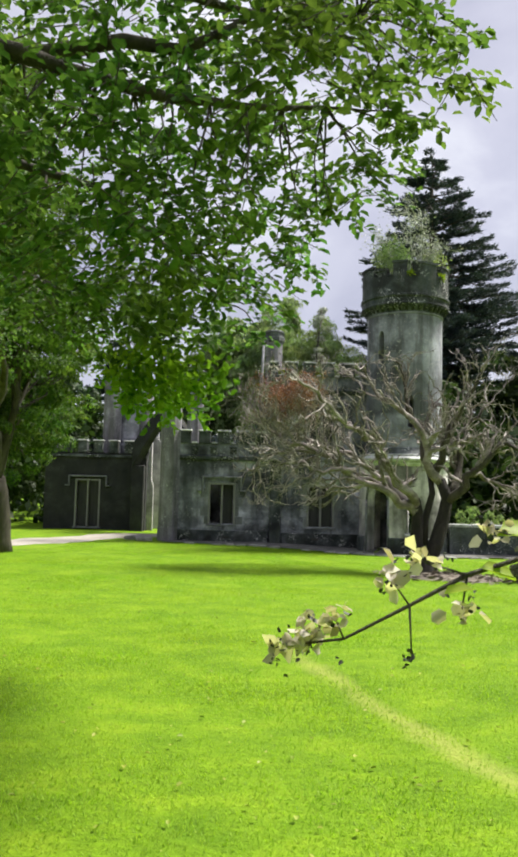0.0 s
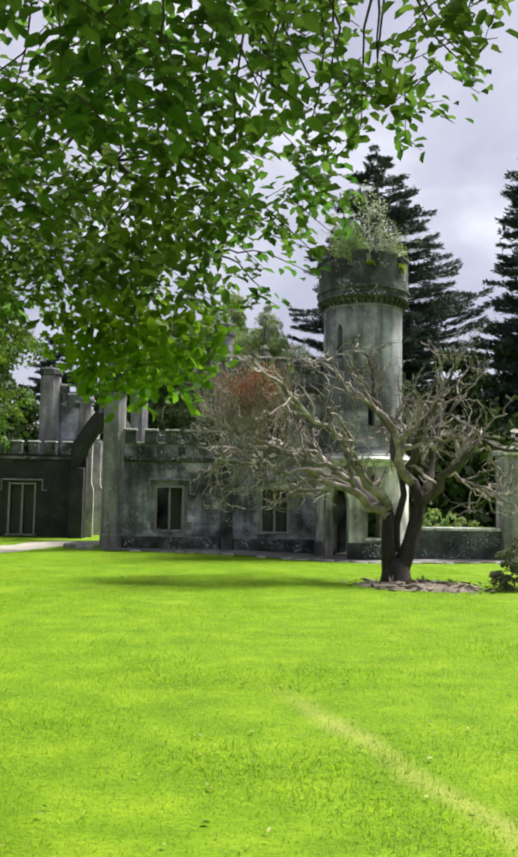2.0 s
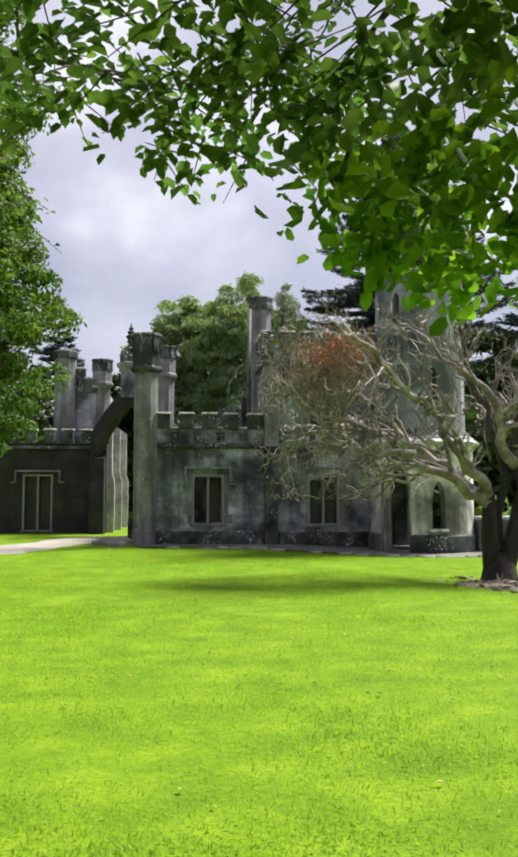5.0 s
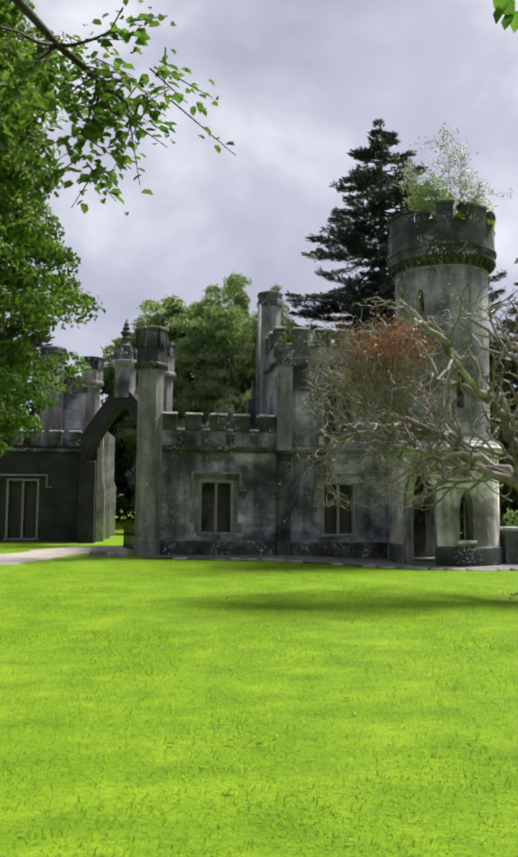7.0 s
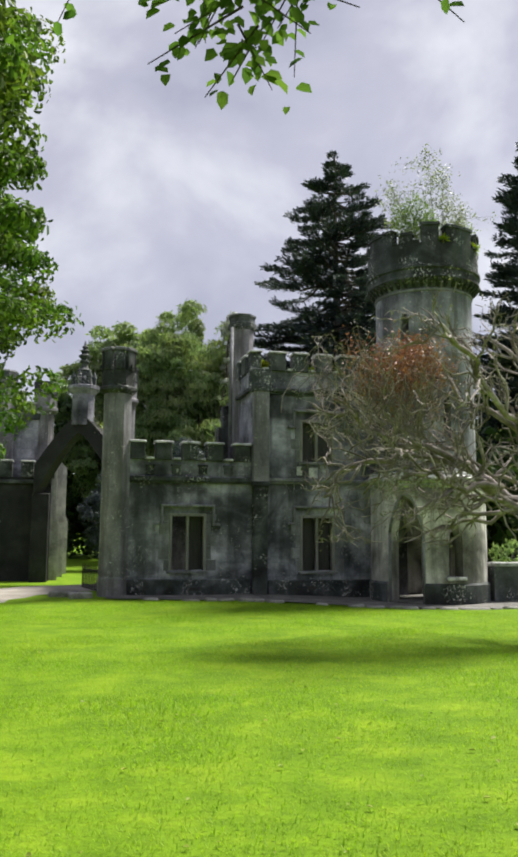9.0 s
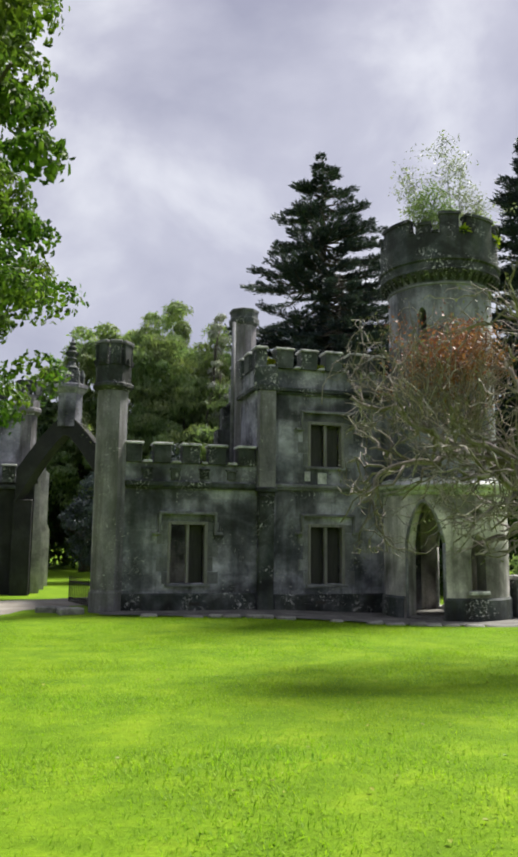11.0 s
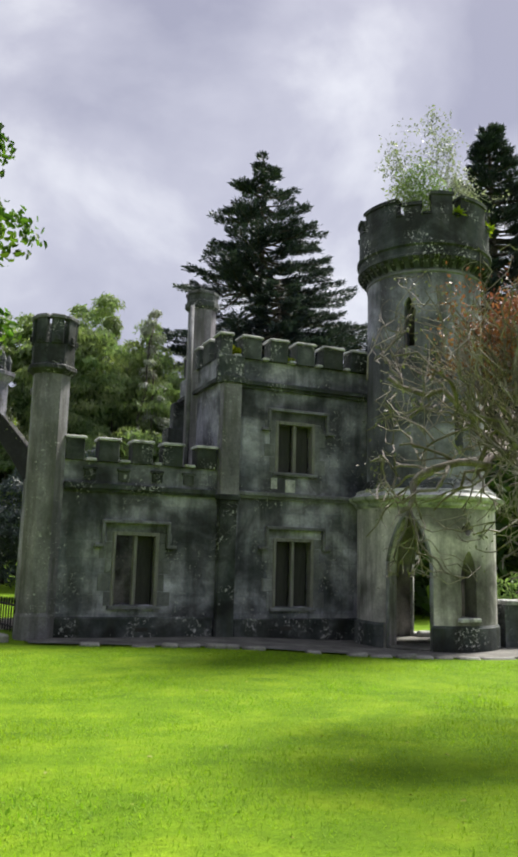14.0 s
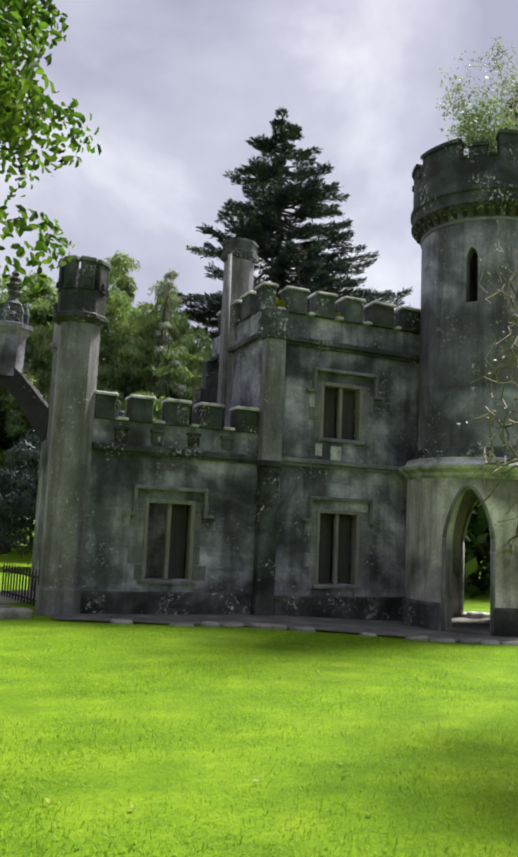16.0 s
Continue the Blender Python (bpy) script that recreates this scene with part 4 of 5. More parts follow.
        s.turned(ap.x + 0.3 * math.cos(a), ap.y + 0.3 * math.sin(a), [(0.07, 5.68), (0.07, 5.9), (0.09, 5.96), (0.02, 6.14)], 6)
        part("crocket", s, MOSSY, ped)
    rng = np.random.default_rng(5)
    us = rng.uniform(0.12, 0.5, 22)
    pts = [(A + d * (u * L) + n * rng.uniform(-0.25, 0.25) + Vector((0, 0, lower(u * L) + rng.uniform(0.62, 0.95)))) for u in us]
    tagged(part("ivy", scatter_leaves("ivy", [tuple(p) for p in pts], 12, 0.08, 0.06, 0.8, rng), LEAF_GREY), "pale ivy clinging to the archway", "plant")
    # gate leaf
    leaf = thing("iron_gate", (-2.9, 28.3, -0.1), "open low rusted iron gate leaf beside the turret", "gate", "gateway")
    a, b = Vector((-2.62, 26.9, 0)), Vector((-3.02, 28.9, 0))
    for i in range(13):
        p = a.lerp(b, i / 12)
        s = Shape()
        s.tube([(p.x, p.y, -0.09), (p.x, p.y, 0.46), (p.x, p.y, 0.54)], [0.016, 0.016, 0.004], 6)
        part("bar", s, IRON, leaf)
    for z in (0.0, 0.4):
        s = Shape()
        s.tube([(a.x, a.y, z), (b.x, b.y, z)], [0.022, 0.022], 6)
        part("rail", s, IRON, leaf)
    # slabs by the turret's foot
    for x, y, w, dd, rz in ((-3.15, 25.5, 0.5, 0.35, 12), (-3.6, 25.9, 0.42, 0.3, -20), (-3.3, 25.85, 0.3, 0.24, 35)):
        s = Shape()
        s.box(-w / 2, w / 2, -dd / 2, dd / 2, -0.03, 0.12, 0.03, Matrix.Translation((x, y, ground_z(x, y))) @ Matrix.Rotation(radians(rz), 4, "Z"))
        tagged(part("stone_slab", s, EDGING), "loose grey stone slab by the turret foot", "stone", "loose slabs")


build_gate()


# ---- far lodge beyond the drive ----
def build_far_lodge():
    g = thing("far_lodge", (-6.0, 34.5, 0), "dark streaked castle lodge with battlements beyond the drive", "building")
    y0 = 31.9
    s = Shape()
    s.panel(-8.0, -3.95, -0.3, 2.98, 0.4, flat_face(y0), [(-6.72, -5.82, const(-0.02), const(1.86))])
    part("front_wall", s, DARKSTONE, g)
    s = Shape()
    s.panel(y0 + 0.4, 38.0, -0.3, 2.98, 0.4, east_face(-3.95))
    # pale stone here puts the sun on this face into the colour
    part("gate_side_wall", s, SHAFT, g)
    s = Shape()
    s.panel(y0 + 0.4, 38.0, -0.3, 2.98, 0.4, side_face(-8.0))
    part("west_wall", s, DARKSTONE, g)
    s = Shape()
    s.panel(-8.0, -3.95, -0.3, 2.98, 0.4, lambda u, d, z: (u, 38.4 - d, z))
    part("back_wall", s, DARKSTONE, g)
    s = Shape()
    s.box(-7.6, -4.35, y0 + 0.4, 38.0, 2.6, 2.75)
    part("roof", s, INNER, g)
    s = Shape()
    s.box(-8.0, -3.95, y0 - 0.09, y0 + 0.01, 2.8, 2.9, 0.02)
    part("string_course", s, MOSSY, g)
    x = -7.95
    while x < -4.2:
        merlon(g, x, x + 0.36, y0 - 0.05, y0 + 0.3, 2.985, 3.5)
        x += 0.62
    window(g, -6.72, -5.82, 0.02, 1.86, y0, hood=(-7.05, -5.5, 2.06, 1.62), name="tall_window", stones=False)
    # upper storey, stepped parapet, chimney, turret
    s = Shape()
    s.box(-5.3, -4.05, 33.0, 37.5, 2.7, 5.0, 0.02)
    part("upper_storey", s, STUCCO, g)
    for x0, x1, z1 in ((-5.3, -4.85, 5.75), (-4.85, -4.55, 5.4), (-4.55, -4.1, 5.1)):
        s = Shape()
        s.box(x0, x1, 32.95, 33.3, 4.9, z1, 0.02)
        m = part("stepped_parapet", s, MOSSY, g)
        c = Shape()
        c.box(x0 - 0.03, x1 + 0.03, 32.91, 33.34, z1 + 0.002, z1 + 0.07, 0.02)
        part("coping", c, COPING, m)
    s = Shape()
    s.turned(-5.55, 33.0, [(0.40, 2.6), (0.40, 6.1)], 8, math.pi / 8)
    ch = part("chimney", s, SHAFT, g)
    s = Shape()
    s.turned(-5.55, 33.0, [(0.40, 6.1), (0.46, 6.16), (0.46, 6.36), (0.38, 6.42)], 8, math.pi / 8)
    part("chimney_cap", s, MOSSY, ch)
    tx, ty = -4.25, 33.2
    s = Shape()
    s.turned(tx, ty, [(0.3, -0.2), (0.3, 5.1), (0.42, 5.2), (0.42, 5.28), (0.37, 5.32), (0.37, 5.7)], 8, math.pi / 8)
    tr = part("turret", s, SHAFT, g)
    for i in range(8):
        a = 2 * math.pi * i / 8
        m = Matrix.Translation((tx + 0.31 * math.cos(a), ty + 0.31 * math.sin(a), 0)) @ Matrix.Rotation(a + math.pi / 2, 4, "Z")
        s = Shape()
        s.box(-0.1, 0.1, -0.06, 0.05, 5.705, 6.08, 0.015, m)
        s.box(-0.12, 0.12, -0.08, 0.07, 6.08, 6.14, 0.015, m)
        part("merlon", s, MOSSY, tr)
    # buttresses on the gate side, coloured pale for the sun on their edges
    for y, r in ((32.5, 0.16), (34.2, 0.32), (36.0, 0.46)):
        s = Shape()
        w, lo, hi = 0.12, -3.95 + r + 0.09, -3.95 + r
        s.loft([[(-3.95, y - w, -0.2), (lo, y - w, -0.2), (lo, y + w, -0.2), (-3.95, y + w, -0.2)],
                [(-3.95, y - w, 1.7), (lo, y - w, 1.7), (lo, y + w, 1.7), (-3.95, y + w, 1.7)],
                [(-3.95, y - w, 2.0), (hi, y - w, 1.95), (hi, y + w, 1.95), (-3.95, y + w, 2.0)],
                [(-3.95, y - w, 3.6), (hi, y - w, 3.6), (hi, y + w, 3.6), (-3.95, y + w, 3.6)],
                [(-3.95, y - w, 4.0), (-3.9, y - w, 3.9), (-3.9, y + w, 3.9), (-3.95, y + w, 4.0)]])
        part("buttress", s, SUNNY_STONE, g, "stepped buttress with sunlight put into its pale colour")


build_far_lodge()


# ---- garden wall and pier beside the tower ----
def build_garden_wall():
    s = Shape()
    s.panel(6.3, 8.98, -0.4, 0.62, 0.35, flat_face(24.0))
    tagged(part("wall_garden", s, MOSSY), "low mossy garden wall beside the tower", "wall", kind="structure")
    s = Shape()
    x = 6.3
    while x < 8.9:
        s.box(x, min(x + 0.66, 8.97), 23.95, 24.4, 0.622, 0.71, 0.02)
        x += 0.68
    tagged(part("trim", s, COPING), "pale coping of the garden wall", "coping", kind="structure")
    p = thing("gate_pier", (9.25, 24.1, -0.3), "tall grey stone garden pier with a cap", "pier")
    s = Shape()
    s.box(8.98, 9.55, 23.8, 24.4, -0.4, 2.85, 0.03)
    part("shaft", s, SHAFT, p)
    s = Shape()
    s.box(8.9, 9.63, 23.72, 24.48, 2.852, 3.0, 0.04)
    s.box(9.05, 9.48, 23.87, 24.33, 3.0, 3.12, 0.06)
    part("cap", s, COPING, p)


build_garden_wall()


# ---- trees ----
def build_canopy_tree():
    """The broad tree whose boughs hang over the start of the walk; its trunk stands to the side."""
    rng = np.random.default_rng(11)
    tree = thing("overhanging_tree", (-7.2, 5.2, 0), "large spreading tree with low leafy boughs over the lawn", "tree")
    wood = Shape()
    wood.tube([(-7.2, 5.2, -0.2), (-7.15, 5.2, 0.6), (-7.0, 5.3, 2.2), (-6.7, 5.4, 3.6)], [0.5, 0.38, 0.33, 0.3], 10)
    wood.tube(crooked((-6.8, 5.3, 3.2), (-6.9, 5.0, 9.0), 8, 0.15, rng), tapering(0.28, 0.05, 8), 8)
    boughs = []
    ends = [((-6.7, 5.4, 3.6), (-1.9, 4.8, 4.35), (-0.75, 4.75, 4.0), (0.45, 4.75, 3.92)),
            ((-6.7, 5.4, 3.6), (-2.2, 5.6, 4.7), (-0.5, 4.9, 4.35), (0.3, 5.1, 4.9)),
            ((-6.7, 5.4, 3.6), (-3.6, 6.6, 4.6), (-1.4, 6.9, 4.2), (-0.2, 7.0, 3.2)),
            ((-6.7, 5.4, 3.6), (-4.6, 7.6, 4.5), (-3.2, 8.6, 4.1), (-2.2, 8.2, 3.7)),
            ((-6.7, 5.4, 3.6), (-5.2, 8.4, 4.8), (-4.0, 9.4, 4.3), (-3.1, 9.2, 3.3)),
            ((-6.7, 5.4, 3.4), (-3.4, 4.4, 4.0), (-1.6, 4.0, 4.4), (0.6, 4.4, 4.3))]
    for k, way in enumerate(ends):
        line = []
        for a, b in zip(way, way[1:]):
            line += crooked(a, b, 6, 0.12, rng)[:-1]
        line.append(way[-1])
        n = len(line)
        wood.tube(line, tapering(0.115 if k < 2 else 0.09, 0.014, n), 7)
        boughs += [np.array(p) for p in line[3:]]
    boughs = np.array(boughs)

    def edge(y):
        return 1.55 - 1.1 * max(0.0, y - 5.5) - 3.2 * max(0.0, y - 7.5) - 0.5 * max(0.0, 4.9 - y)

    def low(x, y):
        w = 0.16 * math.sin(3.1 * x + 1.7 * y) + 0.12 * math.sin(5.3 * y - 2.2 * x)
        return 2.88 + 0.9 * max(0.0, x + 0.05) + 0.2 * max(0.0, y - 8.0) + 0.32 * max(0.0, 4.6 - y) + 0.28 * max(0.0, -x - 1.9 - 0.4 * (y - 5)) + 0.22 * min(1.0, max(0.0, (-x - 1.5) / 0.4)) + w

    starts = []
    while len(starts) < 1850:
        x, y = rng.uniform(-5.4, 1.6), rng.uniform(3.6, 10.4)
        if x > edge(y) + rng.normal(0, 0.12) or x < -7 + 0.25 * y:
            continue
        h = rng.uniform(0, 1) ** 1.8 * 2.4
        starts.append((x, y, low(x, y) + 0.1 + h))
    starts += [(rng.uniform(-1.9, -0.95), rng.uniform(6.9, 7.8), rng.uniform(2.9, 3.5)) for _ in range(80)]
    starts += [(x, y, low(x, y) + 0.5 + 1.6 * rng.uniform()) for x, y in zip(rng.uniform(-3.6, 0.7, 420), rng.uniform(3.7, 6.3, 420))]
    starts += [(rng.uniform(-3.65, -2.75), 9.3 + rng.normal(0, 0.14), rng.uniform(3.2, 3.6)) for _ in range(52)]
    starts += [(-3.15 + rng.normal(0, 0.05), 9.33 + rng.normal(0, 0.07), rng.uniform(2.9, 3.3)) for _ in range(14)]
    c, d, s = [], [], []
    for p in starts:
        p = np.array(p)
        near = boughs[np.argmin(np.sum((boughs - p) ** 2, axis=1) + 0.6 * np.maximum(0, p[2] - boughs[:, 2]))]
        if np.linalg.norm(near - p) < 0.9 and rng.uniform() < 0.2:
            wood.tube(crooked(near, p, 5, 0.2, rng), tapering(0.011, 0.004, 5), 3)
        a = rng.uniform(0, 2 * math.pi)
        ln = rng.uniform(0.16, 0.34)
        tip = p + np.array([math.cos(a) * ln, math.sin(a) * ln, -ln * rng.uniform(0.2, 0.9)])
        m = rng.integers(9, 16)
        for i in range(m):
            t = (i + 0.5) / m
            c.append(p + (tip - p) * t + rng.normal(0, 0.035, 3))
            b = a + (1 if i % 2 else -1) * rng.uniform(0.4, 1.2)
            d.append((math.cos(b), math.sin(b), rng.uniform(-0.9, 0.15)))
            s.append((-math.sin(b), math.cos(b), rng.normal(0, 0.45)))
        wood.tube([p, tip], [0.005, 0.002], 3)
    part("trunk", wood, BARK, tree, smooth=True)
    L = rng.uniform(0.055, 0.092, len(c)) * np.where(np.array(c)[:, 1] > 7.9, 0.72, 1.0)
    part("crown", leaf_mesh("crown", c, d, s, L, L * rng.uniform(0.52, 0.68, len(c))), LEAF_NEAR, tree)
    dense = lobe_points([(-0.7, 6.5, 3.0, 0.55, 0.6, 0.4), (-1.05, 6.9, 2.75, 0.4, 0.4, 0.35), (-0.55, 5.75, 2.8, 0.4, 0.4, 0.35)], 60, rng)
    tagged(part("low_spray", scatter_leaves("low_spray", dense, 11, 0.08, 0.085, 0.6, rng, simple=False), LEAF_NEAR, tree), kind="stuff")
    # same tree's leaves, coloured as if caught by the sun
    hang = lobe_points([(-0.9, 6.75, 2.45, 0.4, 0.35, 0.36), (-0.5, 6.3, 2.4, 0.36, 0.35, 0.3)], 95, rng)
    tagged(part("hanging_spray", scatter_leaves("hanging_spray", hang, 11, 0.07, 0.08, 0.6, rng, simple=False), LEAF_SUN, tree, "hanging spray with sunlight put into its yellow-green"), kind="stuff")
    # top of the crown, out of sight above
    pts = lobe_points([(-6.5, 5.0, 7.5, 3.2, 3.2, 2.4), (-4.2, 6.5, 6.4, 2.2, 2.6, 1.2)], 900, rng)
    part("upper_crown", scatter_leaves("upper_crown", pts, 14, 0.3, 0.12, 0.55, rng), LEAF_NEAR, tree)


def build_bare_tree():
    """The gnarled half-dead tree on the lawn."""
    rng = np.random.default_rng(23)
    bx, by = 4.0, 17.4
    tree = thing("gnarled_tree", (bx, by, -0.2), "gnarled half-dead tree with bare lichened branches and russet leaves", "tree")
    trunk, wood, twigs = Shape(), Shape(), Shape()
    trunk.tube([(bx, by, -0.35), (bx, by, -0.12), (bx + 0.0, by, 0.12), (bx - 0.02, by, 0.32)], [0.42, 0.32, 0.27, 0.16], 12)
    forks = [[(bx - 0.12, by, 0.02), (bx - 0.17, by, 0.6), (bx - 0.14, by + 0.05, 1.2), (bx - 0.2, by, 1.45)],
             [(bx + 0.08, by, 0.05), (bx + 0.28, by, 0.55), (bx + 0.46, by + 0.1, 1.1), (bx + 0.5, by, 1.5), (bx + 0.35, by, 1.9)],
             [(bx + 0.0, by + 0.05, 0.45), (bx + 0.05, by + 0.15, 1.0), (bx + 0.2, by + 0.1, 1.6), (bx + 0.15, by + 0.2, 2.1)]]
    for f, r in zip(forks, (0.17, 0.19, 0.1)):
        trunk.tube(f, tapering(r, r * 0.6, len(f)), 9)
    limbs = [((3.68, 17.4, 1.4), (2.9, 17.2, 1.72), (1.9, 17.1, 2.35), (0.6, 17.2, 2.8)),
             ((3.68, 17.4, 1.4), (3.2, 17.0, 2.0), (2.4, 16.8, 2.9), (1.4, 17.2, 3.6)),
             ((3.72, 17.4, 1.2), (3.3, 17.9, 1.9), (2.5, 18.4, 2.5), (1.0, 18.2, 2.9)),
             ((4.23, 17.4, 1.9), (4.0, 17.2, 2.6), (3.2, 17.0, 3.5), (2.4, 17.4, 4.3)),
             ((4.38, 17.4, 1.5), (5.0, 17.0, 2.1), (5.6, 16.7, 2.7), (6.6, 16.6, 2.5)),
             ((4.38, 17.4, 1.5), (4.9, 17.8, 2.4), (5.2, 18.0, 3.3), (5.8, 18.2, 3.8)),
             ((4.1, 17.6, 2.0), (4.1, 17.9, 2.8), (3.7, 18.0, 3.8), (3.4, 17.8, 4.6)),
             ((4.1, 17.6, 2.0), (4.5, 17.3, 2.9), (4.8, 17.2, 3.6), (5.2, 17.0, 4.4)),
             ((2.4, 17.1, 2.05), (1.7, 16.8, 1.95), (1.2, 16.7, 2.2), (0.7, 16.7, 2.1)),
             ((1.9, 17.1, 2.35), (1.0, 17.4, 2.6), (0.5, 17.7, 3.0), (-0.1, 18.0, 3.25)),
             ((2.6, 16.9, 2.7), (1.9, 16.4, 3.2), (1.3, 16.0, 3.7), (0.9, 15.9, 4.0)),
             ((4.9, 17.1, 2.0), (5.5, 17.5, 1.9), (6.0, 17.4, 1.6), (6.5, 17.6, 1.7)),
             ((1.6, 18.3, 2.7), (0.9, 18.0, 2.45), (0.4, 18.2, 2.3), (0.1, 18.1, 1.9))]
    segs = []
    for k, way in enumerate(limbs):
        line = []
        if k < 8:
            way = ((way[0][0] + 0.12, way[0][1], way[0][2] - 0.05),) + way[1:]
        for a, b in zip(way, way[1:]):
            line += crooked(a, b, 5, 0.36, rng)[:-1]
        line.append(way[-1])
        n = len(line)
        r = tapering(0.115 if k < 8 else 0.055, 0.024, n)
        limb = Shape()
        limb.tube(line, r, 8)
        # limbs 4 to 7 take darker bark: silhouette shade put into the colour
        part("limb", limb, BARK if k in (4, 5, 6, 7) else LICHEN_BARK, tree, smooth=True)
        segs += [(np.array(line[i]), np.array(line[i + 1]) - np.array(line[i]), r[i]) for i in range(2, n - 1)]
    ends = []

    def sprout(p, way, ln, r, depth, shape):
        tip = p + way * ln
        tip[0] = max(tip[0], -0.4 + 0.1 * (tip[1] - 17.4) + 0.45 * max(0.0, tip[1] - 17.9) + rng.uniform(-0.05, 0.4))
        tip[2] = min(max(tip[2], 1.25), 4.2 + 0.18 * max(0.0, tip[0] - 1.0))
        n = 7 if depth > 0 else 4
        line = crooked(p, tip, n, 0.5, rng, rng.uniform(-0.12, 0.12))
        shape.tube(line, tapering(r, max(0.005, r * 0.42), n), 5 if depth > 1 else 3)
        if depth == 0:
            ends.append(np.array(line[-1]))
            return
        for _ in range(rng.integers(2, 5)):
            q = np.array(line[rng.integers(1, n)])
            w = way + rng.normal(0, 0.55, 3) + [0, 0, 0.14]
            sprout(q, w / np.linalg.norm(w), ln * rng.uniform(0.45, 0.8), r * 0.6, depth - 1, twigs)

    for p, v, r in segs:
        for _ in range(1 + int(rng.uniform() < 0.12)):
            w = v / np.linalg.norm(v) + rng.normal(0, 0.62, 3) + [0, 0, 0.2]
            sprout(p + v * rng.uniform(), w / np.linalg.norm(w), rng.uniform(0.55, 1.15), r * 0.62, 2 if rng.uniform() < 0.85 else 1, wood)
    # upright shoots round the russet leaves
    heart = np.array([1.0, 17.4, 3.0])
    for _ in range(60):
        p = heart + rng.normal(0, 1, 3) * [0.55, 0.4, 0.3]
        w = np.array([rng.normal(0, 0.35), rng.normal(0, 0.3), 1.0])
        sprout(p, w / np.linalg.norm(w), rng.uniform(0.5, 1.0), 0.010, 1, twigs)
    # drooping lichened spray under the crown
    for _ in range(16):
        p = np.array([1.15, 17.2, 2.45]) + rng.normal(0, 1, 3) * [0.3, 0.25, 0.15]
        w = np.array([rng.normal(-0.3, 0.4), rng.normal(0, 0.3), -1.0])
        sprout(p, w / np.linalg.norm(w), rng.uniform(0.4, 0.75), 0.012, 1, twigs)
    shoots = Shape()
    for _ in range(170):
        p = heart + rng.normal(0, 1, 3) * [0.35, 0.3, 0.2]
        w = np.array([rng.normal(0, 0.55), rng.normal(0, 0.5), rng.uniform(0.35, 1.0)])
        tip = p + w / np.linalg.norm(w) * rng.uniform(0.45, 1.1)
        shoots.tube(crooked(p, tip, 5, 0.25, rng), tapering(0.0055, 0.003, 5), 3)
    tagged(part("shoot_tangle", shoots, SHOOT, tree, "fine tan upright shoots"), kind="stuff")
    part("trunk", trunk, TRUNK_BARK, tree, "black forked trunk", smooth=True)
    tagged(part("branchwork", wood, LICHEN_BARK, tree, smooth=True), kind="stuff")
    tagged(part("twig_tangle", twigs, LICHEN_BARK, tree, "pale lichened bare twigs"), kind="stuff")
    ends = np.array(ends)
    red_c = np.concatenate([rng.normal(0, 1, (230, 3)) * [0.33, 0.3, 0.22] + [0.98, 17.35, 3.68], rng.normal(0, 1, (60, 3)) * [0.16, 0.16, 0.12] + [1.3, 17.45, 3.95]])
    part("russet_foliage", scatter_leaves("russet_foliage", red_c, 18, 0.08, 0.05, 0.5, rng), LEAF_RED, tree, "russet dying leaves")
    grey = ends[(rng.uniform(size=len(ends)) < 0.42)]
    part("lichen", scatter_leaves("lichen", grey, 6, 0.07, 0.045, 0.45, rng), LEAF_GREY, tree, "grey-green lichen and small leaves")
    # brushwood and litter round the foot
    n = 900
    a, r = rng.uniform(0, 2 * math.pi, n), np.minimum(1.15, np.abs(rng.normal(0, 0.55, n)))
    cx, cy = bx + 0.3 + np.cos(a) * r * 1.3, by - 0.7 + np.sin(a) * r * 1.4
    zz = np.array([ground_z(x, y) for x, y in zip(cx, cy)])
    c = np.stack([cx, cy, zz + rng.uniform(0.01, 0.14, n) * np.exp(-r)], 1)
    d = np.stack([np.cos(a + 1.6), np.sin(a * 3), rng.uniform(-0.05, 0.22, n)], 1)
    L = rng.uniform(0.06, 0.22, n)
    tagged(part("leaf_litter", leaf_mesh("leaf_litter", c, d, rng.normal(0, 1, (n, 3)), L, L * 0.3, simple=True), LITTER), "dry leaf litter and brushwood round the trunk", "leaf litter", kind="stuff")
    mound = Shape()
    rings = [[(bx + 0.3 + math.cos(t) * q * 1.35 * (1 + 0.1 * math.sin(3 * t)), by - 0.7 + math.sin(t) * q * 1.45 * (1 + 0.12 * math.sin(2 * t + 1)), 0.0) for t in (2 * math.pi * i / 28 for i in range(28))] for q in (1.0, 0.8, 0.5, 0.25)]
    rings = [[(x, y, ground_z(x, y) + h) for x, y, _ in ring] for ring, h in zip(rings, (-0.03, 0.03, 0.07, 0.1))]
    mound.loft(rings)
    tagged(part("soil_mound", mound, LITTER, smooth=True), "low bare earth mound under the gnarled tree", "earth", kind="structure")


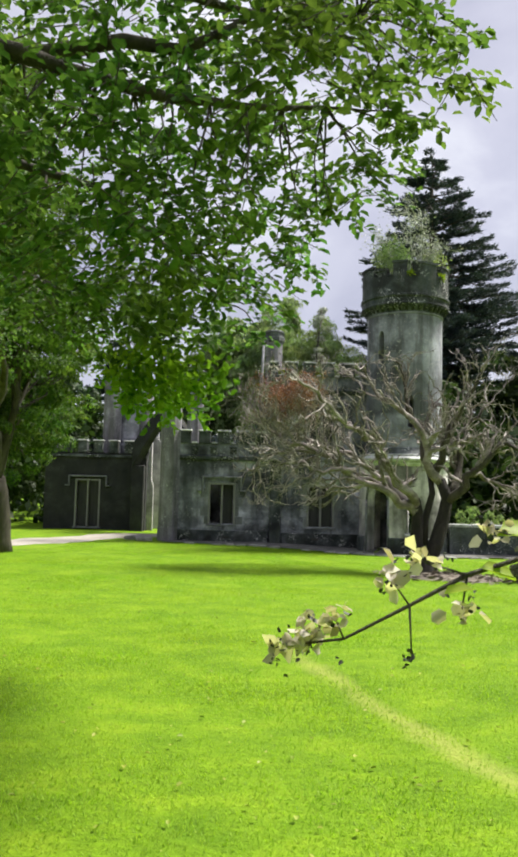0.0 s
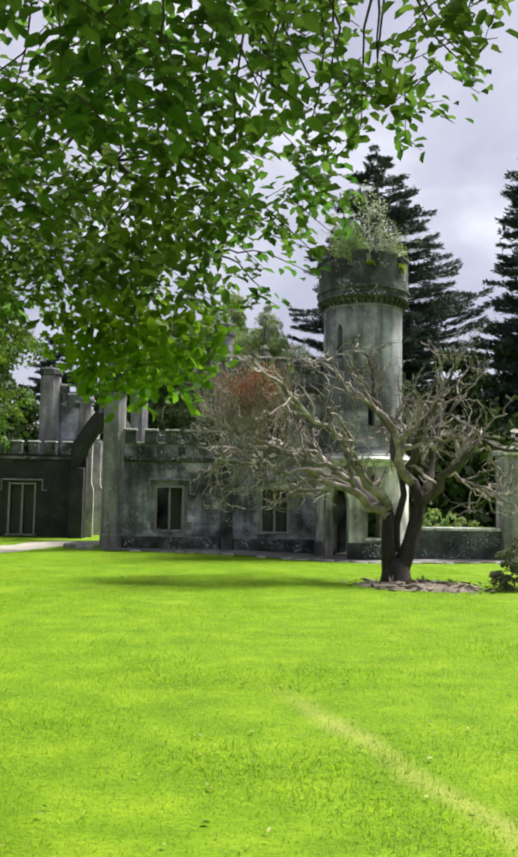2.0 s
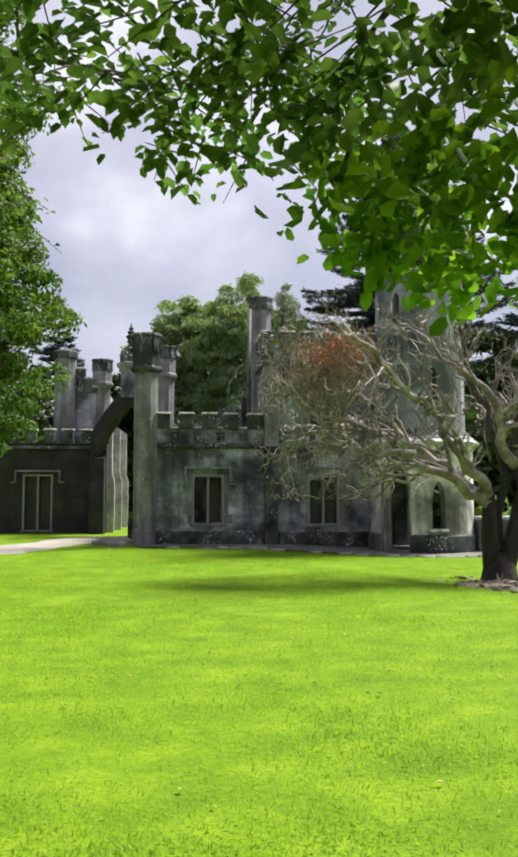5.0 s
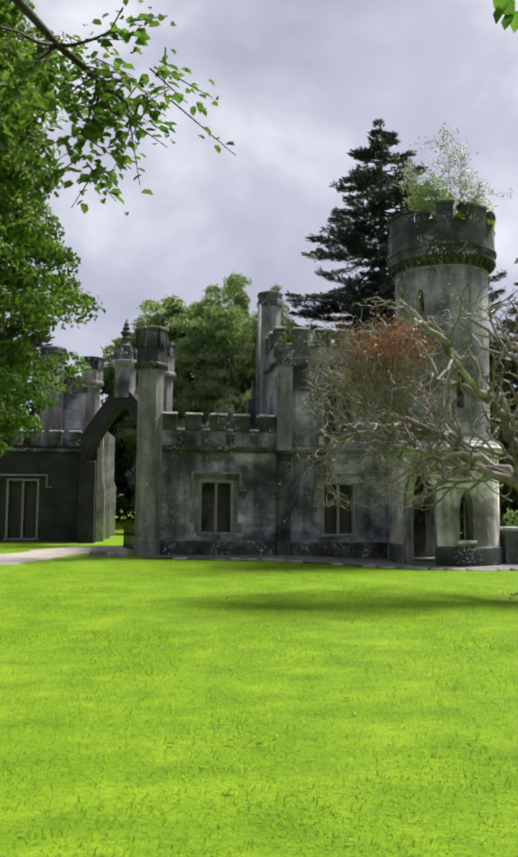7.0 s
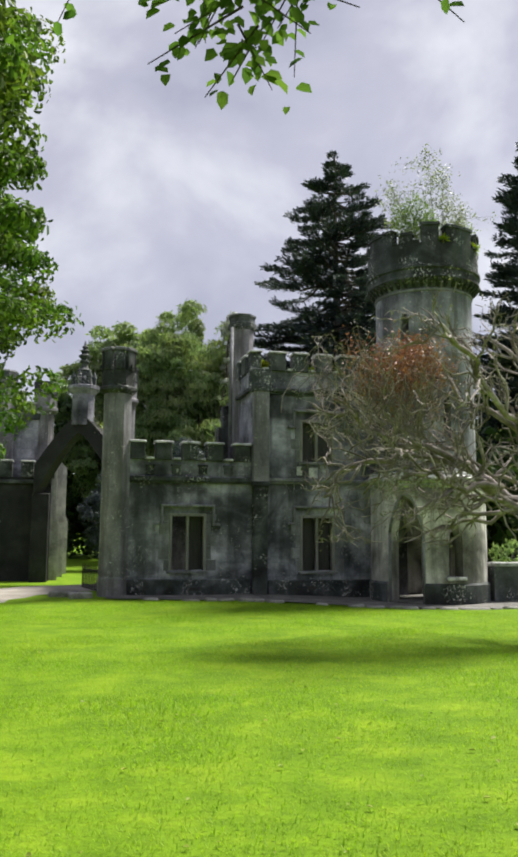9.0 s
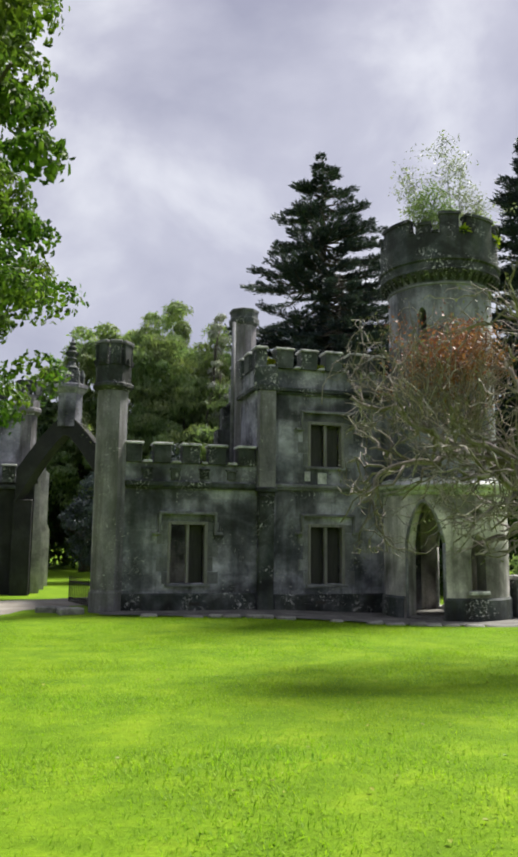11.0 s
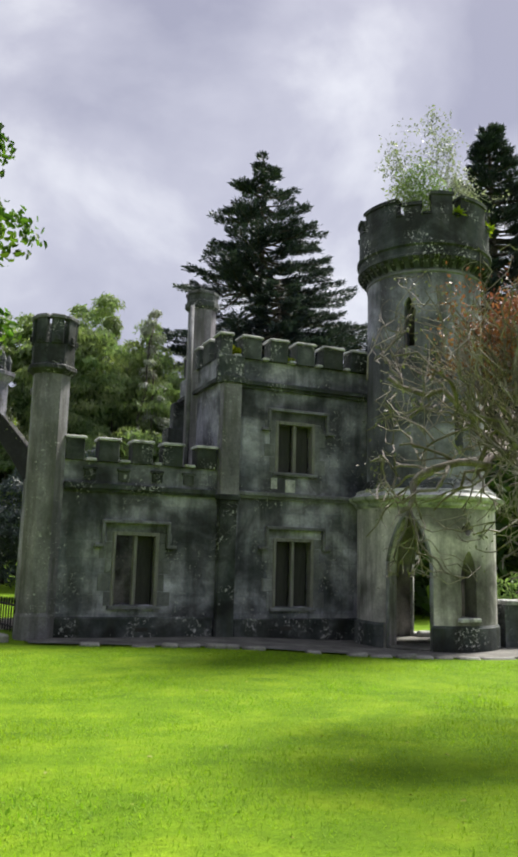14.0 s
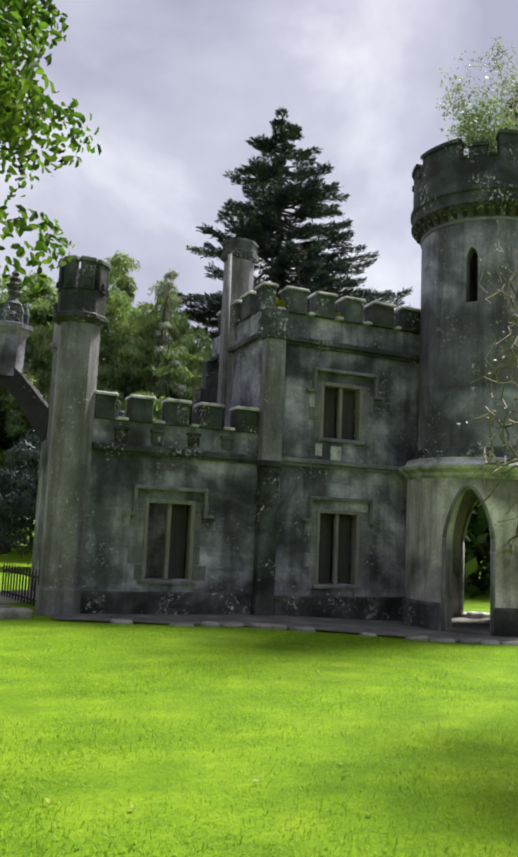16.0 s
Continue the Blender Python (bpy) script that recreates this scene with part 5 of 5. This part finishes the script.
def build_left_tree():
    rng = np.random.default_rng(31)
    lobes = [(-5.42, 19.4, 4.4, 1.6, 2.0, 1.9), (-5.6, 18.6, 6.6, 1.6, 2.4, 1.8), (-5.9, 18.0, 8.6, 1.9, 2.6, 1.8), (-8.0, 19.5, 5.5, 2.4, 2.6, 2.8), (-5.55, 16.4, 6.4, 1.5, 1.8, 1.5),
             (-4.75, 14.4, 4.95, 1.15, 0.9, 0.85), (-6.9, 17.2, 10.2, 2.2, 2.6, 1.6), (-6.2, 21.2, 3.2, 1.5, 1.5, 1.6), (-8.7, 21.5, 3.4, 2.2, 1.8, 2.2), (-4.6, 20.8, 5.2, 0.9, 0.8, 0.4), (-5.4, 13.2, 5.4, 1.1, 1.2, 1.1), (-5.15, 18.3, 4.9, 0.6, 0.6, 0.6)]
    broadleaf("oak_tree", (-6.1, 20.0, 0), 0.3, lobes, 13500, 26, 0.085, LEAF_MID, BARK, rng, "tall leafy green oak beside the drive", aspect=0.55)


def build_background():
    rng = np.random.default_rng(47)
    conifer("fir_tree", (12.2, 51.5, 0), 24.8, 12.0, rng, "dark open-branched fir behind the lodge")
    conifer("fir_tree", (16.9, 37.0, 0), 20.5, 5.6, rng, "dark tall fir beyond the tower")
    conifer("fir_tree", (-8.5, 52.0, 0), 11.5, 4.0, rng, "dark small fir beyond the far lodge", tiers=18)
    broadleaf("willow_tree", (3.0, 47.0, 0), 0.35, [(2.8, 47, 10.1, 2.7, 2.8, 3.2), (1.1, 46.4, 8.2, 2.2, 2.4, 3.6), (5.2, 46.6, 7.4, 2.3, 2.4, 3.0), (3.2, 45.4, 5.2, 3.6, 2.4, 3.9), (7.0, 46.4, 6.4, 1.8, 2.0, 2.6)],
              9500, 30, 0.26, LEAF_WILLOW, BARK, rng, "rounded pale green willow behind the lodge", aspect=0.22, droop=1.5)
    broadleaf("ash_tree", (-1.4, 48.5, 0), 0.25, [(-0.9, 48.3, 9.7, 1.8, 1.8, 2.5), (-2.5, 48.4, 7.6, 1.9, 1.8, 2.5), (-1.2, 47.6, 5.4, 2.6, 1.6, 3.0)], 4200, 26, 0.22, LEAF_WILLOW, BARK, rng,
              "hazy green ash tree behind the gate turret", aspect=0.4, droop=0.6)
    broadleaf("slender_birch", (4.25, 44.4, 0), 0.07, [(4.25, 44.4, 11.3, 0.5, 0.5, 1.4), (4.3, 44.3, 9.0, 0.75, 0.6, 1.9), (4.2, 44.3, 6.2, 0.9, 0.6, 2.0)], 700, 20, 0.14, LEAF_BIRCH, BARK, rng,
              "slender silvery birch behind the battlements", aspect=0.4, droop=0.8)
    spots = [(-16, 43, 9.5, 5), (-10.5, 46, 8.6, 4.2), (-4.8, 50, 8.2, 4.2), (-22, 36, 12, 6), (-14, 31.5, 8.0, 3.6), (14, 40, 9.8, 4.6), (19, 36, 10.5, 5), (25, 33, 11, 6), (9.2, 43, 8.0, 3.8), (31, 40, 14, 7), (-1.0, 51, 8.6, 4.4)]
    for i, (x, y, h, w) in enumerate(spots):
        lobes = [(x + rng.normal(0, w * 0.3), y + rng.normal(0, w * 0.25), h * f, w * rng.uniform(0.55, 0.8), w * 0.6, h * 0.24) for f in (0.28, 0.42, 0.56, 0.7, 0.78)]
        broadleaf("woodland_tree", (x, y, 0), 0.25, lobes, 1500, 24, 0.3, LEAF_WOOD, BARK, rng, "dark leafy woodland tree behind the gateway", aspect=0.55, group="woodland")
    # added dark foliage, so that the gateway opens onto darkness
    broadleaf("dark_yew_backing", (-0.6, 38.5, 0), 0.25, [(-1.0, 38.3, 2.2, 1.9, 1.4, 2.2), (0.9, 38.6, 2.6, 1.8, 1.4, 2.6)], 2600, 24, 0.15, NEEDLES, BARK, rng, "dark dense yew added to darken the gateway", aspect=0.3)
    conifer("fir_tree", (11.2, 46.5, 0), 15.5, 7.5, rng, "dark dense bushy fir behind the battlements", gap_low=0.2, tiers=30)
    # dense far undergrowth closing the view
    pts = []
    for _ in range(4600):
        x = rng.uniform(-60, 75)
        y = 56 + rng.uniform(-3, 5) + abs(x - 8) * 0.05
        pts.append((x, y, rng.uniform(0, 1) ** 0.8 * (6.2 + 1.3 * math.sin(x * 0.45) + 0.8 * math.sin(x * 1.3))))
    for _ in range(900):
        x = rng.uniform(6.5, 26)
        pts.append((x, 33 + rng.uniform(-2, 4), rng.uniform(0, 1) * (4.6 + 0.8 * math.sin(x))))
    for _ in range(500):
        x = rng.uniform(-30, -8.6)
        pts.append((x, 38 + rng.uniform(-2, 3), rng.uniform(0, 1) * 5.0))
    tagged(part("undergrowth", scatter_leaves("undergrowth", pts, 16, 0.6, 0.5, 0.6, rng), LEAF_WOOD), "dark dense woodland undergrowth", "undergrowth", kind="stuff")
    # closed wood behind and beside the walker
    pts = []
    for _ in range(1500):
        a = rng.uniform(math.radians(150), math.radians(395))
        r = rng.uniform(34, 40)
        pts.append((math.cos(a) * r, 8 + math.sin(a) * r, rng.uniform(0, 11)))
    tagged(part("far_wood", scatter_leaves("far_wood", pts, 14, 1.0, 0.9, 0.6, rng), LEAF_WOOD), "dark wood closing the lawn", "woods", kind="stuff")


def build_small_plants():
    rng = np.random.default_rng(61)
    # birch and bush rooted on the tower
    b = thing("tower_birch", (5.1, 24.6, 8.0), "young silvery birch rooted on the tower top", "tree")
    stems = [((5.1, 24.6, 8.0), (5.15, 24.4, 9.2), (5.05, 24.3, 10.85)), ((5.0, 24.6, 8.0), (4.5, 24.5, 9.0), (4.05, 24.4, 9.85)), ((5.2, 24.7, 8.0), (5.5, 24.6, 9.2), (5.5, 24.5, 10.4)), ((5.2, 24.7, 8.0), (5.75, 24.6, 8.9), (6.0, 24.5, 9.6))]
    c = []
    for st in stems:
        w = Shape()
        line = crooked(st[0], st[1], 5, 0.1, rng)[:-1] + crooked(st[1], st[2], 6, 0.15, rng)
        w.tube(line, tapering(0.035, 0.006, len(line)), 5)
        for p in line[2:]:
            for _ in range(6):
                q = np.array(p) + rng.normal(0, 1, 3) * [0.28, 0.25, 0.16]
                w.tube([p, tuple(q)], [0.007, 0.003], 3)
                c += [q, (q + np.array(p)) / 2]
        part("stem", w, COPING, b)
    part("leaves", scatter_leaves("leaves", c, 9, 0.09, 0.075, 0.5, rng), LEAF_BIRCH, b)
    k = thing("tower_bush", (4.3, 24.3, 8.0), "pale green bush growing from the tower parapet", "bush")
    pts = lobe_points([(4.5, 24.2, 8.95, 0.6, 0.5, 0.65), (5.9, 24.6, 8.8, 0.45, 0.4, 0.5)], 260, rng)
    part("leaves", scatter_leaves("leaves", pts, 14, 0.08, 0.07, 0.5, rng), LEAF_WILLOW, k)
    # ferns in the crenels
    for x, y, z in ((1.16, 25.8, 5.43), (2.38, 25.85, 5.43), (TX - 0.1, TY - 1.32, 8.3), (TX + 0.95, TY - 0.98, 8.3), (1.15, 25.85, 5.5), (-2.6, 31.4, 4.5)):
        m = 46
        a = rng.uniform(0, 2 * math.pi, m)
        c = np.tile([x, y, z], (m, 1)) + rng.normal(0, 0.025, (m, 3))
        d = np.stack([np.cos(a) * 0.4, np.sin(a) * 0.4 - 0.25, rng.uniform(0.1, 1.2, m) - 0.5], 1)
        L = rng.uniform(0.08, 0.2, m)
        tagged(part("fern", leaf_mesh("fern", c, d, rng.normal(0, 1, (m, 3)), L, L * 0.28), LEAF_FERN), "yellow-green fern tuft rooted in the battlements", "fern", "battlement ferns")
    # shrub and weeds by the garden wall
    broadleaf("shrub", (6.3, 16.0, -0.2), 0.05, [(6.05, 15.95, 0.2, 0.6, 0.5, 0.45), (6.6, 16.2, 0.45, 0.7, 0.5, 0.55)], 700, 16, 0.06, LEAF_GREY, BARK, rng, "low grey-green shrub on the lawn", aspect=0.5, category="shrub")
    broadleaf("weeds", (7.4, 24.7, -0.2), 0.02, [(7.2, 24.7, 0.8, 0.7, 0.25, 0.4), (8.2, 24.8, 0.75, 0.6, 0.25, 0.35)], 120, 14, 0.12, LEAF_WILLOW, BARK, rng, "tall weeds behind the garden wall", aspect=0.3, category="weeds")
    # twig with papery bracts close to the start
    tw = thing("flowering_twig", (0.95, 1.75, 0.0), "thin hedge twig with papery pale bracts and dark buds", "shrub")
    w = Shape()
    main = [(0.95, 1.75, -0.05), (0.98, 1.72, 0.7), (0.86, 1.66, 1.25), (0.62, 1.6, 1.40), (0.45, 1.6, 1.345), (0.34, 1.6, 1.285), (0.22, 1.63, 1.215), (0.09, 1.69, 1.185)]
    w.tube(main, [0.012, 0.010, 0.008, 0.006, 0.005, 0.004, 0.003, 0.002], 6)
    side = [((0.34, 1.6, 1.285), (0.345, 1.6, 1.19)), ((0.45, 1.6, 1.345), (0.36, 1.58, 1.37)), ((0.34, 1.6, 1.285), (0.30, 1.6, 1.34)), ((0.22, 1.63, 1.215), (0.2, 1.63, 1.26)), ((0.62, 1.6, 1.40), (0.5, 1.58, 1.43)),
            ((0.45, 1.6, 1.345), (0.44, 1.6, 1.28)), ((0.16, 1.66, 1.2), (0.15, 1.66, 1.23)), ((0.62, 1.6, 1.40), (0.6, 1.6, 1.47))]
    heads = [(0.09, 1.69, 1.187), (0.12, 1.68, 1.195), (0.16, 1.66, 1.21)]
    for a, b in side:
        w.tube([a, b], [0.003, 0.0015], 4)
        heads.append(b)
    part("stem", w, BARK, tw, smooth=True)
    pc, bc = [], []
    for i, h in enumerate(heads):
        if i != 3:
            pc += [np.array(h) + rng.normal(0, 0.014, 3) for _ in range(14)]
        bc += [np.array(h) + rng.normal(0, 0.02, 3) for _ in range(6)]
    tagged(part("bract_cluster", scatter_leaves("bract_cluster", pc, 1, 0.003, 0.028, 0.8, rng, simple=False), PETAL, tw), kind="stuff")
    tagged(part("bud_cluster", scatter_leaves("bud_cluster", bc, 2, 0.003, 0.012, 0.7, rng, simple=False), BUD, tw), kind="stuff")
    c = [(0.50, 1.58, 1.42), (0.55, 1.58, 1.43), (0.60, 1.6, 1.44), (0.47, 1.58, 1.36), (0.40, 1.58, 1.31)]
    part("leaves", leaf_mesh("leaves", c, [(1, 0.2, 0.1), (0.9, -0.3, 0.0), (1, 0.1, -0.1), (0.8, 0.3, -0.2), (0.9, 0, 0.2)], [(0.1, 1, 0.5)] * 5, [0.12, 0.14, 0.12, 0.09, 0.06], [0.06, 0.07, 0.06, 0.04, 0.03]), LEAF_FERN, tw)
    tw.location = (0.93, 1.66, 0.01)


build_canopy_tree()
build_bare_tree()
build_left_tree()
build_background()
build_small_plants()


# ---- grass, apron and edging ----
def build_grass():
    rng = np.random.default_rng(71)
    n = 440000
    y = 2.0 + 22.5 * rng.uniform(0, 1, n) ** 1.15
    mid_x = np.interp(y, [2, 6, 12, 18, 25], [0.0, -0.6, -1.6, -0.6, 0.5])
    half = np.interp(y, [2, 6, 12, 18, 25], [2.2, 4.0, 6.0, 7.0, 6.5])
    x = mid_x + rng.uniform(-1, 1, n) * half
    clump = np.array([noise.noise((a * 0.9, b * 0.9, 0.0)) for a, b in zip(x, y)])
    edge = 25.0 - 0.36 * np.maximum(0, x + 2.0)
    keep = (rng.uniform(-0.6, 0.6, n) < clump + 0.25) & (y < np.minimum(edge, 24.6)) & ((x - 4.3) ** 2 / 1.6 + (y - 16.7) ** 2 / 1.8 > 0.9) & (x > -5.0 - 0.35 * np.maximum(0, 22 - y))
    x, y, clump = x[keep], y[keep], clump[keep]
    z = np.array([ground_z(a, b) for a, b in zip(x, y)])
    m = len(x)
    a = rng.uniform(0, 2 * math.pi, m)
    c = np.stack([x, y, z - 0.005], 1)
    lean = rng.uniform(0.35, 1.9, m)
    d = np.stack([np.cos(a) * lean, np.sin(a) * lean, np.ones(m)], 1)
    s = np.stack([-np.sin(a), np.cos(a), np.zeros(m)], 1)
    L = (0.018 + 0.022 * rng.uniform(0, 1, m)) * (1 + 0.7 * np.maximum(0, clump)) * np.where(y < 6, 0.9, np.where(y > 11, 1.15, 1.05))
    tagged(part("grass", leaf_mesh("grass", c, d, s, L, L * 0.11 + 0.002, simple=True), GRASS_BLADE), "short sunlit lawn grass", "grass", kind="stuff")
    # clover and daisy leaves
    k = 700
    y = 2.5 + 18 * rng.uniform(0, 1, k) ** 1.3
    x = np.interp(y, [2, 6, 12, 18, 25], [0.0, -0.6, -1.6, -0.6, 0.5]) + rng.uniform(-1, 1, k) * np.interp(y, [2, 12, 25], [2.0, 5.0, 6.0])
    z = np.array([ground_z(p, q) for p, q in zip(x, y)])
    a = rng.uniform(0, 2 * math.pi, k)
    c = np.stack([x, y, z + 0.02], 1)
    d = np.stack([np.cos(a), np.sin(a), rng.uniform(-0.1, 0.4, k)], 1)
    s = np.stack([-np.sin(a), np.cos(a), rng.normal(0, 0.2, k)], 1)
    L = rng.uniform(0.015, 0.045, k)
    tagged(part("clover", leaf_mesh("clover", c, d, s, L, L * 0.7), LEAF_CLOVER), "scattered pale clover leaves", "clover", kind="stuff")


def build_apron():
    rng = np.random.default_rng(83)
    apron = Shape()
    front = [(-2.6, 25.05), (0.4, 24.15), (3.2, 23.0), (5.0, 22.7), (8.9, 22.9)]
    back = [(-2.6, 26.2), (0.4, 26.2), (3.2, 26.2), (5.0, 26.2), (8.9, 24.2)]
    for (a, b), (c, d) in zip(zip(front, back), zip(front[1:], back[1:])):
        for i in range(4):
            t0, t1 = i / 4, (i + 1) / 4
            p = [(a[0] + (c[0] - a[0]) * t, a[1] + (c[1] - a[1]) * t) for t in (t0, t1)]
            q = [(b[0] + (d[0] - b[0]) * t, b[1] + (d[1] - b[1]) * t) for t in (t0, t1)]
            apron.quad(*[(x, y, ground_z(x, y) + h) for (x, y), h in ((p[0], 0.03), (p[1], 0.03), (q[1], 0.045), (q[0], 0.045))])
    pave = tagged(part("pavement", apron, FLAG), "dark worn stone apron along the lodge", "paving", kind="structure")
    shapes = []
    for k in range(5):
        s = Shape()
        w, dd, h = rng.uniform(0.2, 0.42), rng.uniform(0.12, 0.2), rng.uniform(0.05, 0.1)
        s.box(-w / 2, w / 2, -dd / 2, dd / 2, -0.05, h, 0.03)
        me = s.mesh("edging_stone")
        me.materials.append(EDGING)
        shapes.append((me, w))
    for (ax, ay), (bx, by) in zip(front, front[1:]):
        ln, run = math.hypot(bx - ax, by - ay), 0.0
        while run < ln:
            me, w = shapes[rng.integers(5)]
            t = (run + w / 2) / ln
            x, y = ax + (bx - ax) * t, ay + (by - ay) * t + rng.normal(0, 0.02)
            if rng.uniform() < 0.75:
                ob = new("edging_stone", me)
                ob.parent = pave
                ob.matrix_basis = pose(x, y, ground_z(x, y) + rng.uniform(-0.04, 0.0), rng.normal(0, 3), rng.normal(0, 3), math.degrees(math.atan2(by - ay, bx - ax)) + rng.normal(0, 5))
            run += w + rng.uniform(0.01, 0.12)


build_grass()
build_apron()
